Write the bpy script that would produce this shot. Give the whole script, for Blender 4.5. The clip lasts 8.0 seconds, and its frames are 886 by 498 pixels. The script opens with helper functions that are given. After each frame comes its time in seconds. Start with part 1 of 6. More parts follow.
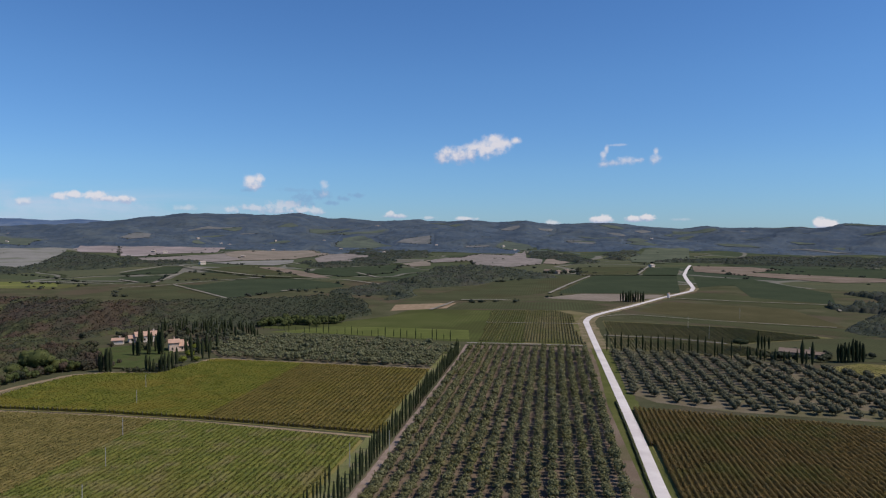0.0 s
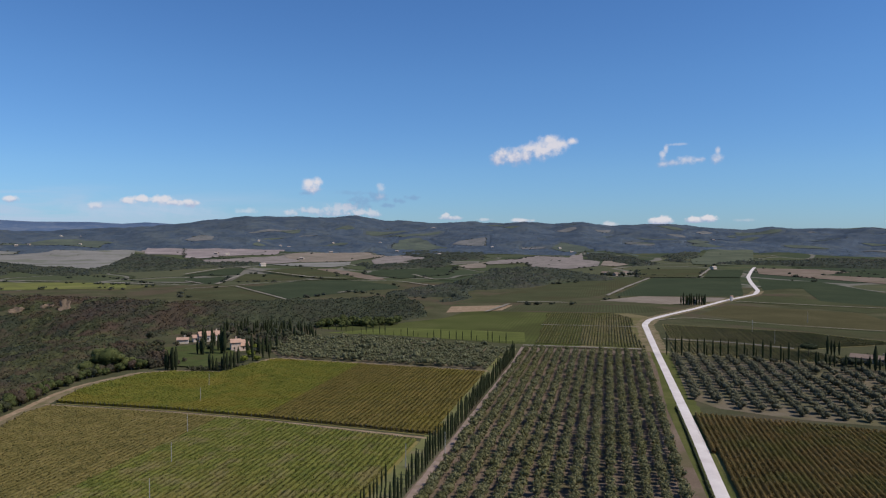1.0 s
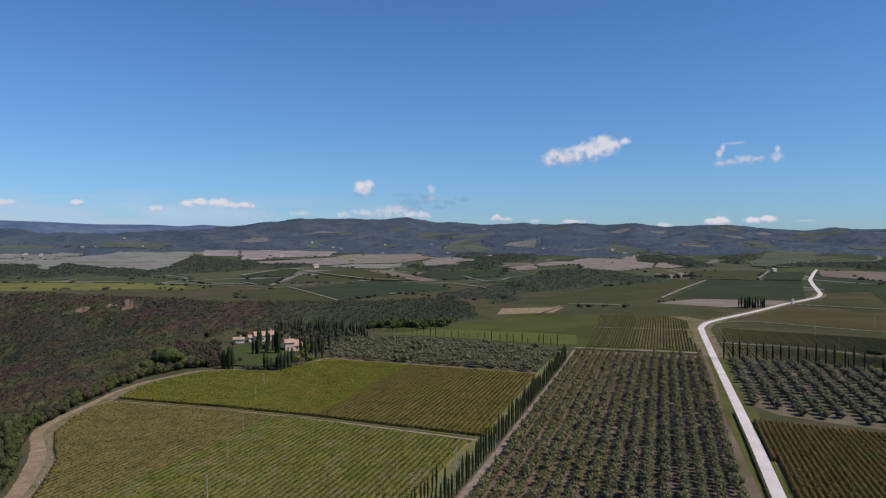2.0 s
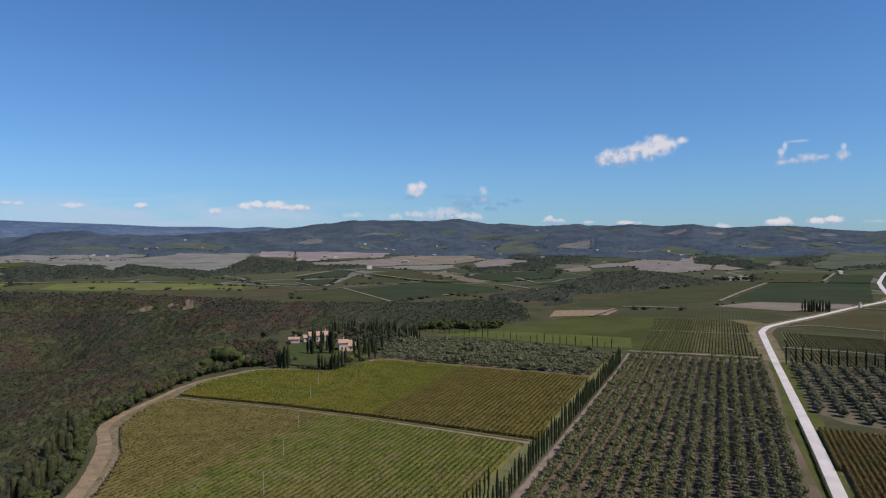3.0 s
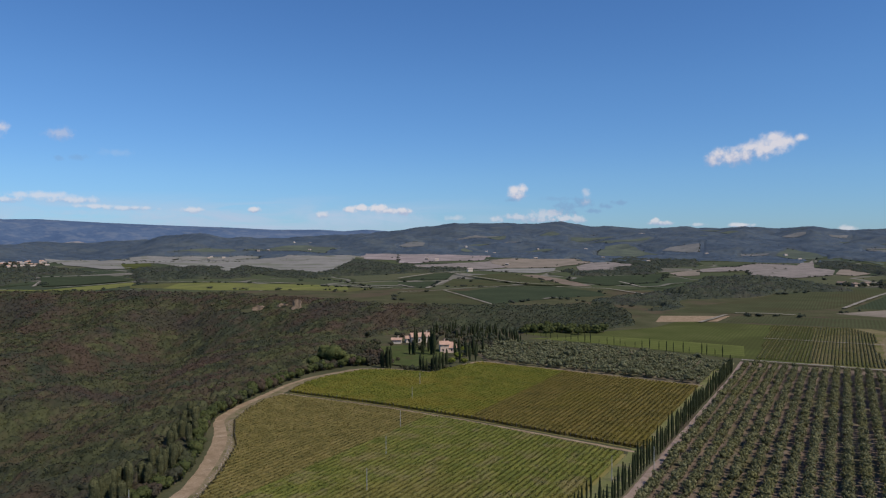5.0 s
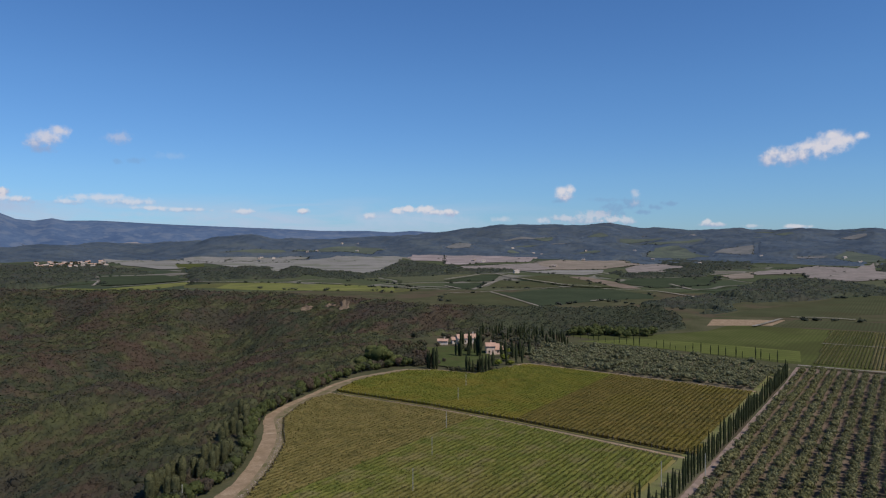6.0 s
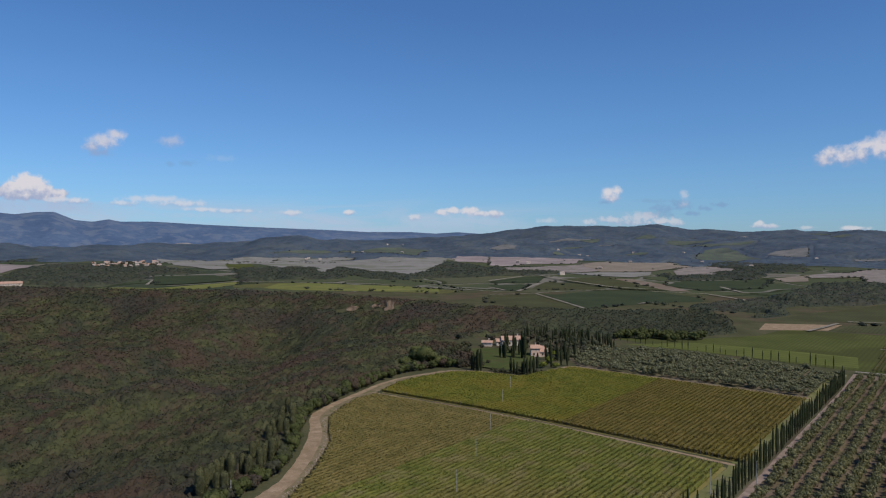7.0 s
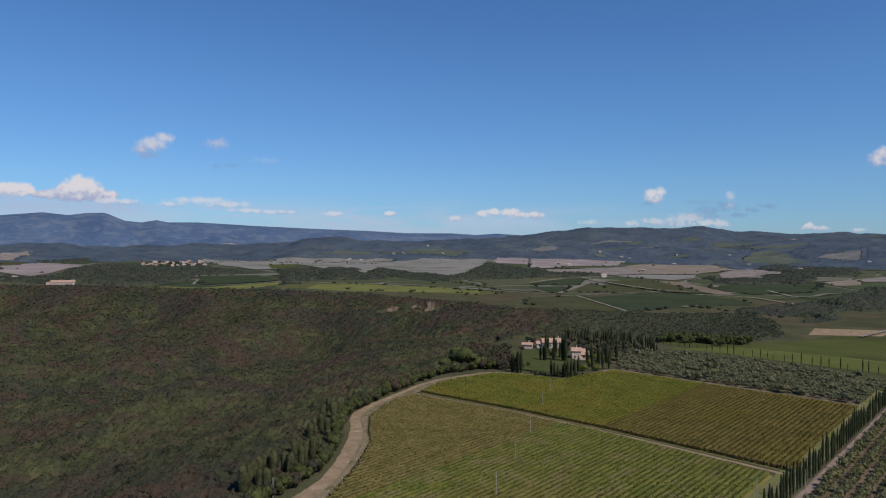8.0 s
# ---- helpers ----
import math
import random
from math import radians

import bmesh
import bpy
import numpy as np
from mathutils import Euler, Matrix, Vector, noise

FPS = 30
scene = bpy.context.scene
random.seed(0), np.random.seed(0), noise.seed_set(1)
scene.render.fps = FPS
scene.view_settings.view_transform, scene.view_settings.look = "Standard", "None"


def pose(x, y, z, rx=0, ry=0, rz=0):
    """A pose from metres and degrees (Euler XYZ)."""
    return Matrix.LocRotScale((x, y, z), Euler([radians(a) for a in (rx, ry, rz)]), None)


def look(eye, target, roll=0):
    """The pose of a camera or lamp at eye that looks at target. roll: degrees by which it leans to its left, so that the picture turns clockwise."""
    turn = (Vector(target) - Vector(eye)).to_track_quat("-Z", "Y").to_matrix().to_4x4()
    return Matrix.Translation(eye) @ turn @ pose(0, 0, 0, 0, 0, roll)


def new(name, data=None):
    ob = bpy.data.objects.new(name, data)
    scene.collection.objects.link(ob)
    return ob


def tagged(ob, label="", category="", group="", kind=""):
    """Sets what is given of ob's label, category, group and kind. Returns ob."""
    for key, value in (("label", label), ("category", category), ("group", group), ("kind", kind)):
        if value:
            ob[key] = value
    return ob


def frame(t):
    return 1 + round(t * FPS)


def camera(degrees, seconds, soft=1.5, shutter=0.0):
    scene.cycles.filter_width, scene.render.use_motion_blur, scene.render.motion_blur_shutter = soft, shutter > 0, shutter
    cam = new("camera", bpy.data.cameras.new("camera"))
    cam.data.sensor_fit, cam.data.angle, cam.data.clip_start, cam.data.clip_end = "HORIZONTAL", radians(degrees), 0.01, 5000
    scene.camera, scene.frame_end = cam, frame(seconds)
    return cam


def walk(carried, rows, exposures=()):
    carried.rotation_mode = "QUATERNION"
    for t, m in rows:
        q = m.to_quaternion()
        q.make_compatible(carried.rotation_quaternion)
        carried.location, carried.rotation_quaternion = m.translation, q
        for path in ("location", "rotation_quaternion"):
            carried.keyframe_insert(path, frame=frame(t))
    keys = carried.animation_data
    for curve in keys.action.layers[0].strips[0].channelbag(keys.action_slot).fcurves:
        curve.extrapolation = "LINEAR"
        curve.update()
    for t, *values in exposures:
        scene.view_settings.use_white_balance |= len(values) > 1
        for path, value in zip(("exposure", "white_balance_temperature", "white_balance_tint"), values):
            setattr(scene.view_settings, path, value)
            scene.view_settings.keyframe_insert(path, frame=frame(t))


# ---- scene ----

# ---- camera ----
cam = camera(64.3, 8.0, soft=1.2)
PATH = (
    (0.0, 0.000, -1.612, -0.262), (0.5, 2.149, -1.540, -0.162), (1.0, 4.501, -1.470, -0.076), (1.5, 6.555, -1.402, -0.004),
    (3.0, 12.840, -1.205, 0.134), (3.5, 14.922, -1.143, 0.152), (4.0, 17.007, -1.082, 0.158), (4.5, 19.061, -1.023, 0.150),
    (6.0, 24.799, -0.855, 0.045), (6.5, 26.658, -0.802, -0.017), (7.0, 28.423, -0.750, -0.093), (7.5, 30.075, -0.700, -0.182), (8.0, 31.699, -0.652, -0.284))
walk(cam, [(t, pose(0, 0, 66.0, 90 + pitch, roll, yaw)) for t, yaw, pitch, roll in PATH],
     ((0.0, 0.0), (3.5, 0.0), (6.0, -0.07), (8.0, -0.12)))

# ---- sky, clouds and sun ----
SUN_EL, SUN_AZ = 50.0, 103.0      # height, and bearing clockwise from +y


def node(tree, kind, at=None):
    n = tree.nodes.new(kind)
    for key, value in (at or {}).items():
        n.inputs[key].default_value = value
    return n


def math_node(tree, op, a, b=None, c=None, clamp=False):
    n = tree.nodes.new("ShaderNodeMath")
    n.operation, n.use_clamp = op, clamp
    for i, v in enumerate((a, b, c)):
        if v is None:
            continue
        if isinstance(v, (int, float)):
            n.inputs[i].default_value = v
        else:
            tree.links.new(v, n.inputs[i])
    return n.outputs[0]


def smooth(tree, value, a, b):
    n = tree.nodes.new("ShaderNodeMapRange")
    n.interpolation_type = "SMOOTHSTEP"
    tree.links.new(value, n.inputs[0])
    n.inputs[1].default_value, n.inputs[2].default_value = a, b
    return n.outputs[0]


def mix_color(tree, fac, a, b, blend="MIX"):
    n = tree.nodes.new("ShaderNodeMix")
    n.data_type, n.blend_type = "RGBA", blend
    for slot, v in ((0, fac), (6, a), (7, b)):
        if isinstance(v, (int, float, tuple)):
            n.inputs[slot].default_value = (*v, 1) if isinstance(v, tuple) and len(v) == 3 else v
        else:
            tree.links.new(v, n.inputs[slot])
    return n.outputs[2]


world = bpy.data.worlds.new("sky")
scene.world = world
world.use_nodes = True
wt = world.node_tree
wt.nodes.clear()
SKY = 0.085
sky = node(wt, "ShaderNodeTexSky")
sky.sky_type, sky.sun_disc = "NISHITA", False
sky.sun_elevation, sky.sun_rotation = radians(SUN_EL), radians(SUN_AZ)
sky.altitude, sky.air_density, sky.dust_density, sky.ozone_density = 900.0, 1.0, 0.15, 3.5
place = node(wt, "ShaderNodeTexCoord")
split = node(wt, "ShaderNodeSeparateXYZ")
wt.links.new(place.outputs["Generated"], split.inputs[0])
bearing = math_node(wt, "MULTIPLY", math_node(wt, "ARCTAN2", math_node(wt, "MULTIPLY", split.outputs[0], -1.0), split.outputs[1]), 180 / math.pi)
lift = math_node(wt, "MULTIPLY", math_node(wt, "ARCSINE", split.outputs[2]), 180 / math.pi)
flat = node(wt, "ShaderNodeCombineXYZ")
wt.links.new(bearing, flat.inputs[0])
wt.links.new(lift, flat.inputs[1])
billow = node(wt, "ShaderNodeTexNoise", {"Scale": 1.7, "Detail": 6.0, "Roughness": 0.6})
wt.links.new(flat.outputs[0], billow.inputs["Vector"])
wisp = node(wt, "ShaderNodeTexNoise", {"Scale": 0.42, "Detail": 4.0, "Roughness": 0.6, "Distortion": 0.6})
long = node(wt, "ShaderNodeMapping", {"Scale": (0.35, 2.2, 1.0)})
wt.links.new(flat.outputs[0], long.inputs[0])
wt.links.new(long.outputs[0], wisp.inputs["Vector"])
puff = math_node(wt, "SUBTRACT", billow.outputs[0], 0.5)
depth_tint = wt.nodes.new("ShaderNodeValToRGB")      # a clear autumn sky: bluer than the model, with no yellow at its foot
for e, (at, c) in zip((depth_tint.color_ramp.elements[0], depth_tint.color_ramp.elements.new(0.2), depth_tint.color_ramp.elements.new(0.5), depth_tint.color_ramp.elements[-1]),
                      ((0.0, (0.50, 0.78, 1.22)), (0.2, (0.63, 0.92, 1.26)), (0.5, (0.67, 1.0, 1.34)), (1.0, (0.62, 0.98, 1.38)))):
    e.position, e.color = at, (*c, 1)
wt.links.new(math_node(wt, "DIVIDE", lift, 24.0, clamp=True), depth_tint.inputs[0])
sky_light = mix_color(wt, 1.0, sky.outputs[0], depth_tint.outputs[0], "MULTIPLY")


def cloud(blobs, strength=0.9, ragged=2.0, edge=0.5, lit=1.0, tone=None):
    """A cloud of blobs (bearing to the left of +y, height, half width, half height, in degrees), grey-blue below and white above."""
    global sky_light
    body = None
    for az, el, wide, tall in blobs:
        off = wt.nodes.new("ShaderNodeVectorMath")
        off.operation = "MULTIPLY_ADD"
        wt.links.new(flat.outputs[0], off.inputs[0])
        w, h = wide * 1.4, tall * 1.35
        off.inputs[1].default_value, off.inputs[2].default_value = (1 / w, 1 / h, 0), (-az / w, -el / h, 0)
        far = wt.nodes.new("ShaderNodeVectorMath")
        far.operation = "LENGTH"
        wt.links.new(off.outputs[0], far.inputs[0])
        d = math_node(wt, "SUBTRACT", 1.0, far.outputs["Value"])
        body = d if body is None else math_node(wt, "SMOOTH_MAX", body, d, 0.5)
    low = min(el - tall for az, el, wide, tall in blobs)
    high = max(el + tall for az, el, wide, tall in blobs)
    body = math_node(wt, "ADD", body, math_node(wt, "MULTIPLY", puff, ragged))
    mask = math_node(wt, "MULTIPLY", smooth(wt, body, 0.0, edge), strength)
    if tone is None:
        rise = math_node(wt, "ADD", math_node(wt, "DIVIDE", math_node(wt, "SUBTRACT", lift, low), high - low), math_node(wt, "MULTIPLY", puff, 1.3))
        tone = mix_color(wt, math_node(wt, "MULTIPLY", smooth(wt, math_node(wt, "ADD", rise, math_node(wt, "MULTIPLY", body, 0.35)), 0.1, 0.85), lit), (4.3, 5.0, 7.2), (8.9, 8.5, 8.9))
    sky_light = mix_color(wt, mask, sky_light, tone)


HAZE_WHITE, THIN_GREY = (5.6, 6.9, 8.8), (2.5, 4.2, 6.8)
# low veil of far cloud along the western horizon, then the single clouds
veil = math_node(wt, "MULTIPLY", math_node(wt, "MULTIPLY", smooth(wt, wisp.outputs[0], 0.30, 0.70), smooth(wt, bearing, 8.0, 34.0)), math_node(wt, "MULTIPLY", smooth(wt, lift, 3.8, 1.1), 0.85))
sky_light = mix_color(wt, veil, sky_light, (5.4, 6.6, 8.6))
cloud(((0.07, 5.83, 0.59, 0.59), (-0.34, 6.2, 0.45, 0.55), (-1.25, 5.97, 0.82, 0.68), (-2.17, 6.02, 0.64, 0.64), (-2.53, 6.56, 0.73, 0.45), (-3.44, 6.51, 0.91, 0.77), (-4.35, 6.82, 0.91, 0.73), (-4.08, 7.27, 0.55, 0.36), (-4.94, 6.91, 0.55, 0.45), (-5.85, 7.13, 0.41, 0.27),), 0.92, 1.25, 0.85, 0.9)
cloud(((-12.77, 5.17, 0.41, 0.32), (-13.5, 5.25, 0.73, 0.27), (-14.49, 5.41, 0.82, 0.32), (-15.43, 5.43, 0.45, 0.18), (-12.76, 5.79, 0.27, 0.5), (-12.97, 6.36, 0.18, 0.36),), 0.66, 1.3, 1.0, 0.9)
cloud(((-16.62, 5.45, 0.45, 0.41), (-16.74, 6.05, 0.18, 0.27),), 0.66, 1.3, 1.0, 0.9)
cloud(((-13.92, 6.64, 0.73, 0.11),), 0.3, 1.4, 0.8)
cloud(((15.19, 3.72, 0.59, 0.45), (14.63, 3.82, 0.41, 0.41), (15.02, 3.29, 0.68, 0.32),), 0.88, 1.2, 0.8)
cloud(((15.53, 2.97, 0.45, 0.18),), 0.6, 1.4, 0.9, tone=THIN_GREY)
cloud(((10.84, 2.38, 1.09, 0.36), (9.82, 2.84, 0.64, 0.45), (11.72, 1.92, 1.18, 0.32),), 0.55, 3.0, 0.9, tone=THIN_GREY)
cloud(((8.93, 2.04, 0.73, 0.18), (7.94, 2.41, 0.64, 0.18), (7.04, 2.69, 0.64, 0.18),), 0.65, 2.4, 0.9, tone=THIN_GREY)
cloud(((11.72, 3.04, 1.36, 0.18),), 0.35, 2.6, 0.9, tone=THIN_GREY)
cloud(((14.98, 1.57, 1.55, 0.27), (12.6, 1.77, 1.27, 0.41), (13.25, 1.36, 1.82, 0.23),), 0.6, 2.2, 0.8, 0.8)
cloud(((9.51, 3.38, 0.36, 0.41), (9.6, 2.8, 0.32, 0.27),), 0.4, 2.0, 0.9)
cloud(((11.06, 1.48, 1, 0.27), (10.09, 1.35, 0.55, 0.27),), 0.6, 2.0, 0.7, 0.9)
cloud(((16.68, 1.41, 0.73, 0.23), (19.98, 1.54, 0.82, 0.23),), 0.4, 2.0, 0.9)
cloud(((28.64, 2.2, 0.45, 0.23), (27.74, 2.35, 0.73, 0.27), (26.25, 2.34, 0.68, 0.32), (25.44, 2.12, 0.64, 0.23), (24.23, 2.06, 0.55, 0.32),), 0.85, 1.6, 0.6)
cloud(((26.92, 1.59, 4.09, 0.55), (30.1, 1.53, 2.73, 0.55),), 0.55, 1.2, 1.0, tone=HAZE_WHITE)
cloud(((30.72, 1.83, 0.55, 0.27),), 0.6, 1.8, 0.8)
cloud(((3.85, 1.03, 0.82, 0.18), (4.31, 1.21, 0.32, 0.23),), 0.7, 1.6, 0.6)
cloud(((1.11, 0.91, 0.64, 0.14),), 0.45, 1.6, 0.8)
cloud(((-1.88, 0.83, 0.82, 0.18),), 0.7, 1.6, 0.6)
cloud(((-8.83, 0.53, 0.55, 0.23),), 0.6, 1.6, 0.7)
cloud(((-12.55, 0.77, 0.82, 0.27), (-12.99, 0.9, 0.45, 0.27),), 0.88, 1.5, 0.5)
cloud(((-15.06, 0.86, 0.55, 0.23), (-16.04, 0.95, 0.64, 0.27),), 0.88, 1.5, 0.5)
cloud(((-18.63, 0.82, 0.64, 0.14),), 0.3, 1.6, 0.9)
cloud(((-28.15, 0.48, 0.41, 0.41), (-28.65, 0.48, 0.55, 0.36),), 0.92, 1.2, 0.4)
cloud(((54.8, 6.73, 0.64, 0.41), (54.02, 7.1, 0.91, 0.59), (53.31, 7.64, 0.64, 0.41),), 0.85, 1.2, 0.85, 0.75)
cloud(((54.37, 6.29, 0.82, 0.27),), 0.6, 1.6, 0.9, tone=(3.4, 4.5, 7.0))
cloud(((49.45, 7.38, 0.82, 0.45),), 0.55, 1.6, 0.9, 0.45)
cloud(((48.31, 5.82, 0.73, 0.23), (49.57, 5.69, 0.36, 0.18),), 0.35, 2.0, 1.0, tone=THIN_GREY)
cloud(((45.84, 6.26, 1.09, 0.27),), 0.22, 2.0, 1.0, tone=HAZE_WHITE)
cloud(((61.83, 2.35, 5.45, 0.82), (57.16, 2.31, 3.18, 0.55), (66.4, 2.21, 3.64, 0.91),), 0.75, 1.0, 1.0, tone=(5.0, 6.1, 8.3))
cloud(((58.82, 3.98, 0.91, 0.59), (59.65, 3.46, 1, 0.55), (58.27, 3.55, 0.82, 0.5), (57.46, 3.25, 1, 0.32), (59, 3.12, 1.82, 0.36), (61.13, 3.17, 1.09, 0.27),), 0.95, 1.3, 0.45)
cloud(((63.44, 3.43, 1.18, 0.45), (62.57, 3.39, 0.73, 0.41), (64.82, 3.33, 1.36, 0.55), (66.24, 3.12, 1.36, 0.45),), 0.95, 1.3, 0.5)
cloud(((55.84, 2.76, 0.91, 0.23), (57.16, 2.85, 0.73, 0.23),), 0.7, 2.0, 0.7)
cloud(((50.68, 3.02, 2.27, 0.27), (52.71, 2.67, 1.09, 0.23), (48.81, 2.76, 1.82, 0.27),), 0.6, 1.7, 0.9)
cloud(((44.97, 2.2, 1.55, 0.18), (47.12, 2.3, 1.36, 0.18),), 0.6, 1.7, 0.8)
cloud(((40.55, 2.12, 0.73, 0.23),), 0.65, 1.7, 0.7)
cloud(((35.97, 2.17, 0.45, 0.23),), 0.8, 1.5, 0.6)
cloud(((43.65, 1.82, 5.45, 0.36),), 0.4, 1.6, 1.0, tone=HAZE_WHITE)
back = node(wt, "ShaderNodeBackground", {"Strength": SKY})
wt.links.new(sky_light, back.inputs["Color"])
wt.links.new(back.outputs[0], node(wt, "ShaderNodeOutputWorld").inputs[0])

sun_lamp = bpy.data.lights.new("sun", "SUN")
sun_lamp.energy, sun_lamp.angle, sun_lamp.color = 3.9, radians(0.6), (1.0, 0.90, 0.79)
sun = new("sun", sun_lamp)
toward = Vector((math.sin(radians(SUN_AZ)) * math.cos(radians(SUN_EL)), math.cos(radians(SUN_AZ)) * math.cos(radians(SUN_EL)), math.sin(radians(SUN_EL))))
sun.matrix_world = look(toward * 400, (0, 0, 0))

# ---- materials ----


def finish(name, tree, color, rough, bump=None, depth=0.1, through_light=0.0, metal=0.0, gloss=0.25):
    shader = node(tree, "ShaderNodeBsdfPrincipled", {"Roughness": rough, "Metallic": metal, "Specular IOR Level": gloss})
    if isinstance(color, tuple):
        shader.inputs["Base Color"].default_value = (*color, 1)
    else:
        tree.links.new(color, shader.inputs["Base Color"])
    if bump is not None:
        b = node(tree, "ShaderNodeBump", {"Strength": 0.6, "Distance": depth})
        tree.links.new(bump, b.inputs["Height"])
        tree.links.new(b.outputs[0], shader.inputs["Normal"])
    out = shader.outputs[0]
    if through_light:
        glow = node(tree, "ShaderNodeBsdfTranslucent")
        if isinstance(color, tuple):
            glow.inputs[0].default_value = (*color, 1)
        else:
            tree.links.new(color, glow.inputs[0])
        m = node(tree, "ShaderNodeMixShader", {0: through_light})
        tree.links.new(out, m.inputs[1])
        tree.links.new(glow.outputs[0], m.inputs[2])
        out = m.outputs[0]
    tree.links.new(out, node(tree, "ShaderNodeOutputMaterial").inputs[0])


def blank(name):
    m = bpy.data.materials.new(name)
    m.use_nodes = True
    m.node_tree.nodes.clear()
    return m, m.node_tree


def noise_at(tree, vector, size, detail=4.0, rough=0.6, stretch=None):
    """Noise whose lumps are about size metres wide."""
    n = node(tree, "ShaderNodeTexNoise", {"Scale": 1.0 / size, "Detail": detail, "Roughness": rough})
    if stretch:
        m = node(tree, "ShaderNodeMapping", {"Rotation": (0, 0, radians(stretch[0])), "Scale": (stretch[1], stretch[2], 1.0)})
        tree.links.new(vector, m.inputs[0])
        vector = m.outputs[0]
    tree.links.new(vector, n.inputs["Vector"])
    return n.outputs[0]


def ramp_color(tree, fac, stops):
    n = tree.nodes.new("ShaderNodeValToRGB")
    while len(n.color_ramp.elements) < len(stops):
        n.color_ramp.elements.new(0.5)
    for e, (at, c) in zip(n.color_ramp.elements, stops):
        e.position, e.color = at, (*c, 1)
    tree.links.new(fac, n.inputs[0])
    return n.outputs[0]


def earth(name, stops, large=30.0, fine=0.8, rough=0.95, depth=0.15, lines=None, patch=None):
    """Ground cover: two scales of noise through a colour ramp. lines: (degrees, spacing, colour, share) of sown or mown stripes; patch: (size, colour, share) of large stains."""
    m, t = blank(name)
    p = node(t, "ShaderNodeNewGeometry").outputs["Position"]
    a, b = noise_at(t, p, large), noise_at(t, p, fine, 3.0)
    v = math_node(t, "ADD", math_node(t, "MULTIPLY", a, 0.62), math_node(t, "MULTIPLY", b, 0.38))
    c = ramp_color(t, v, stops)
    if patch:
        c = mix_color(t, math_node(t, "MULTIPLY", smooth(t, noise_at(t, p, patch[0], 3.0), 0.48, 0.62), patch[2]), c, patch[1])
    if lines:
        turn = node(t, "ShaderNodeMapping", {"Rotation": (0, 0, radians(lines[0]))})
        t.links.new(p, turn.inputs[0])
        w = node(t, "ShaderNodeTexWave", {"Scale": 0.314 / lines[1], "Distortion": 1.2, "Detail": 2.0, "Detail Scale": 1.0})
        w.wave_type, w.bands_direction = "BANDS", "X"
        t.links.new(turn.outputs[0], w.inputs[0])
        c = mix_color(t, math_node(t, "MULTIPLY", w.outputs["Fac"], lines[3]), c, lines[2])
    finish(name, t, c, rough, b, depth, gloss=0.0)
    return m


def patchwork(name, cell, palette, track, fine=6.0):
    """Far farmland: fields of uneven shape, each with its own crop, some parted by pale tracks and dark hedges."""
    m, t = blank(name)
    p = node(t, "ShaderNodeNewGeometry").outputs["Position"]
    sway = node(t, "ShaderNodeTexNoise", {"Scale": 1.0 / (cell * 1.5), "Detail": 2.0})
    t.links.new(p, sway.inputs["Vector"])
    far = node(t, "ShaderNodeVectorMath")
    far.operation = "MULTIPLY_ADD"
    t.links.new(sway.outputs["Color"], far.inputs[0])
    far.inputs[1].default_value = (cell * 0.9, cell * 0.9, 0)
    t.links.new(p, far.inputs[2])
    turn = node(t, "ShaderNodeMapping", {"Rotation": (0, 0, radians(20)), "Scale": (1.0 / cell, 0.6 / cell, 0.0)})
    t.links.new(far.outputs[0], turn.inputs[0])
    fields = node(t, "ShaderNodeTexVoronoi", {"Scale": 1.0, "Randomness": 0.8})
    edges = node(t, "ShaderNodeTexVoronoi", {"Scale": 1.0, "Randomness": 0.8})
    edges.feature = "DISTANCE_TO_EDGE"
    for v in (fields, edges):
        t.links.new(turn.outputs[0], v.inputs["Vector"])
    tone = node(t, "ShaderNodeSeparateColor")
    t.links.new(fields.outputs["Color"], tone.inputs[0])
    n = noise_at(t, p, fine, 5.0, 0.7)
    big = noise_at(t, p, cell * 0.6, 3.0)
    crop = tone.outputs[0]
    r = t.nodes.new("ShaderNodeValToRGB")
    r.color_ramp.interpolation = "CONSTANT"
    while len(r.color_ramp.elements) < len(palette):
        r.color_ramp.elements.new(0.5)
    for e, (at, c) in zip(r.color_ramp.elements, palette):
        e.position, e.color = at, (*c, 1)
    t.links.new(crop, r.inputs[0])
    c = mix_color(t, math_node(t, "MULTIPLY", smooth(t, n, 0.35, 0.75), 0.55), r.outputs[0], (0.05, 0.06, 0.03))
    c = mix_color(t, math_node(t, "MULTIPLY", smooth(t, big, 0.5, 0.7), 0.35), c, (0.13, 0.115, 0.06))
    line = math_node(t, "MULTIPLY", smooth(t, edges.outputs["Distance"], 0.045, 0.02), smooth(t, tone.outputs[1], 0.45, 0.5))
    c = mix_color(t, math_node(t, "MULTIPLY", line, 0.7), c, track)
    hedge_line = math_node(t, "MULTIPLY", smooth(t, edges.outputs["Distance"], 0.06, 0.03), math_node(t, "MULTIPLY", smooth(t, tone.outputs[1], 0.4, 0.35), smooth(t, n, 0.4, 0.5)))
    c = mix_color(t, hedge_line, c, (0.03, 0.038, 0.02))
    finish(name, t, c, 0.95, n, 1.0, gloss=0.0)
    return m


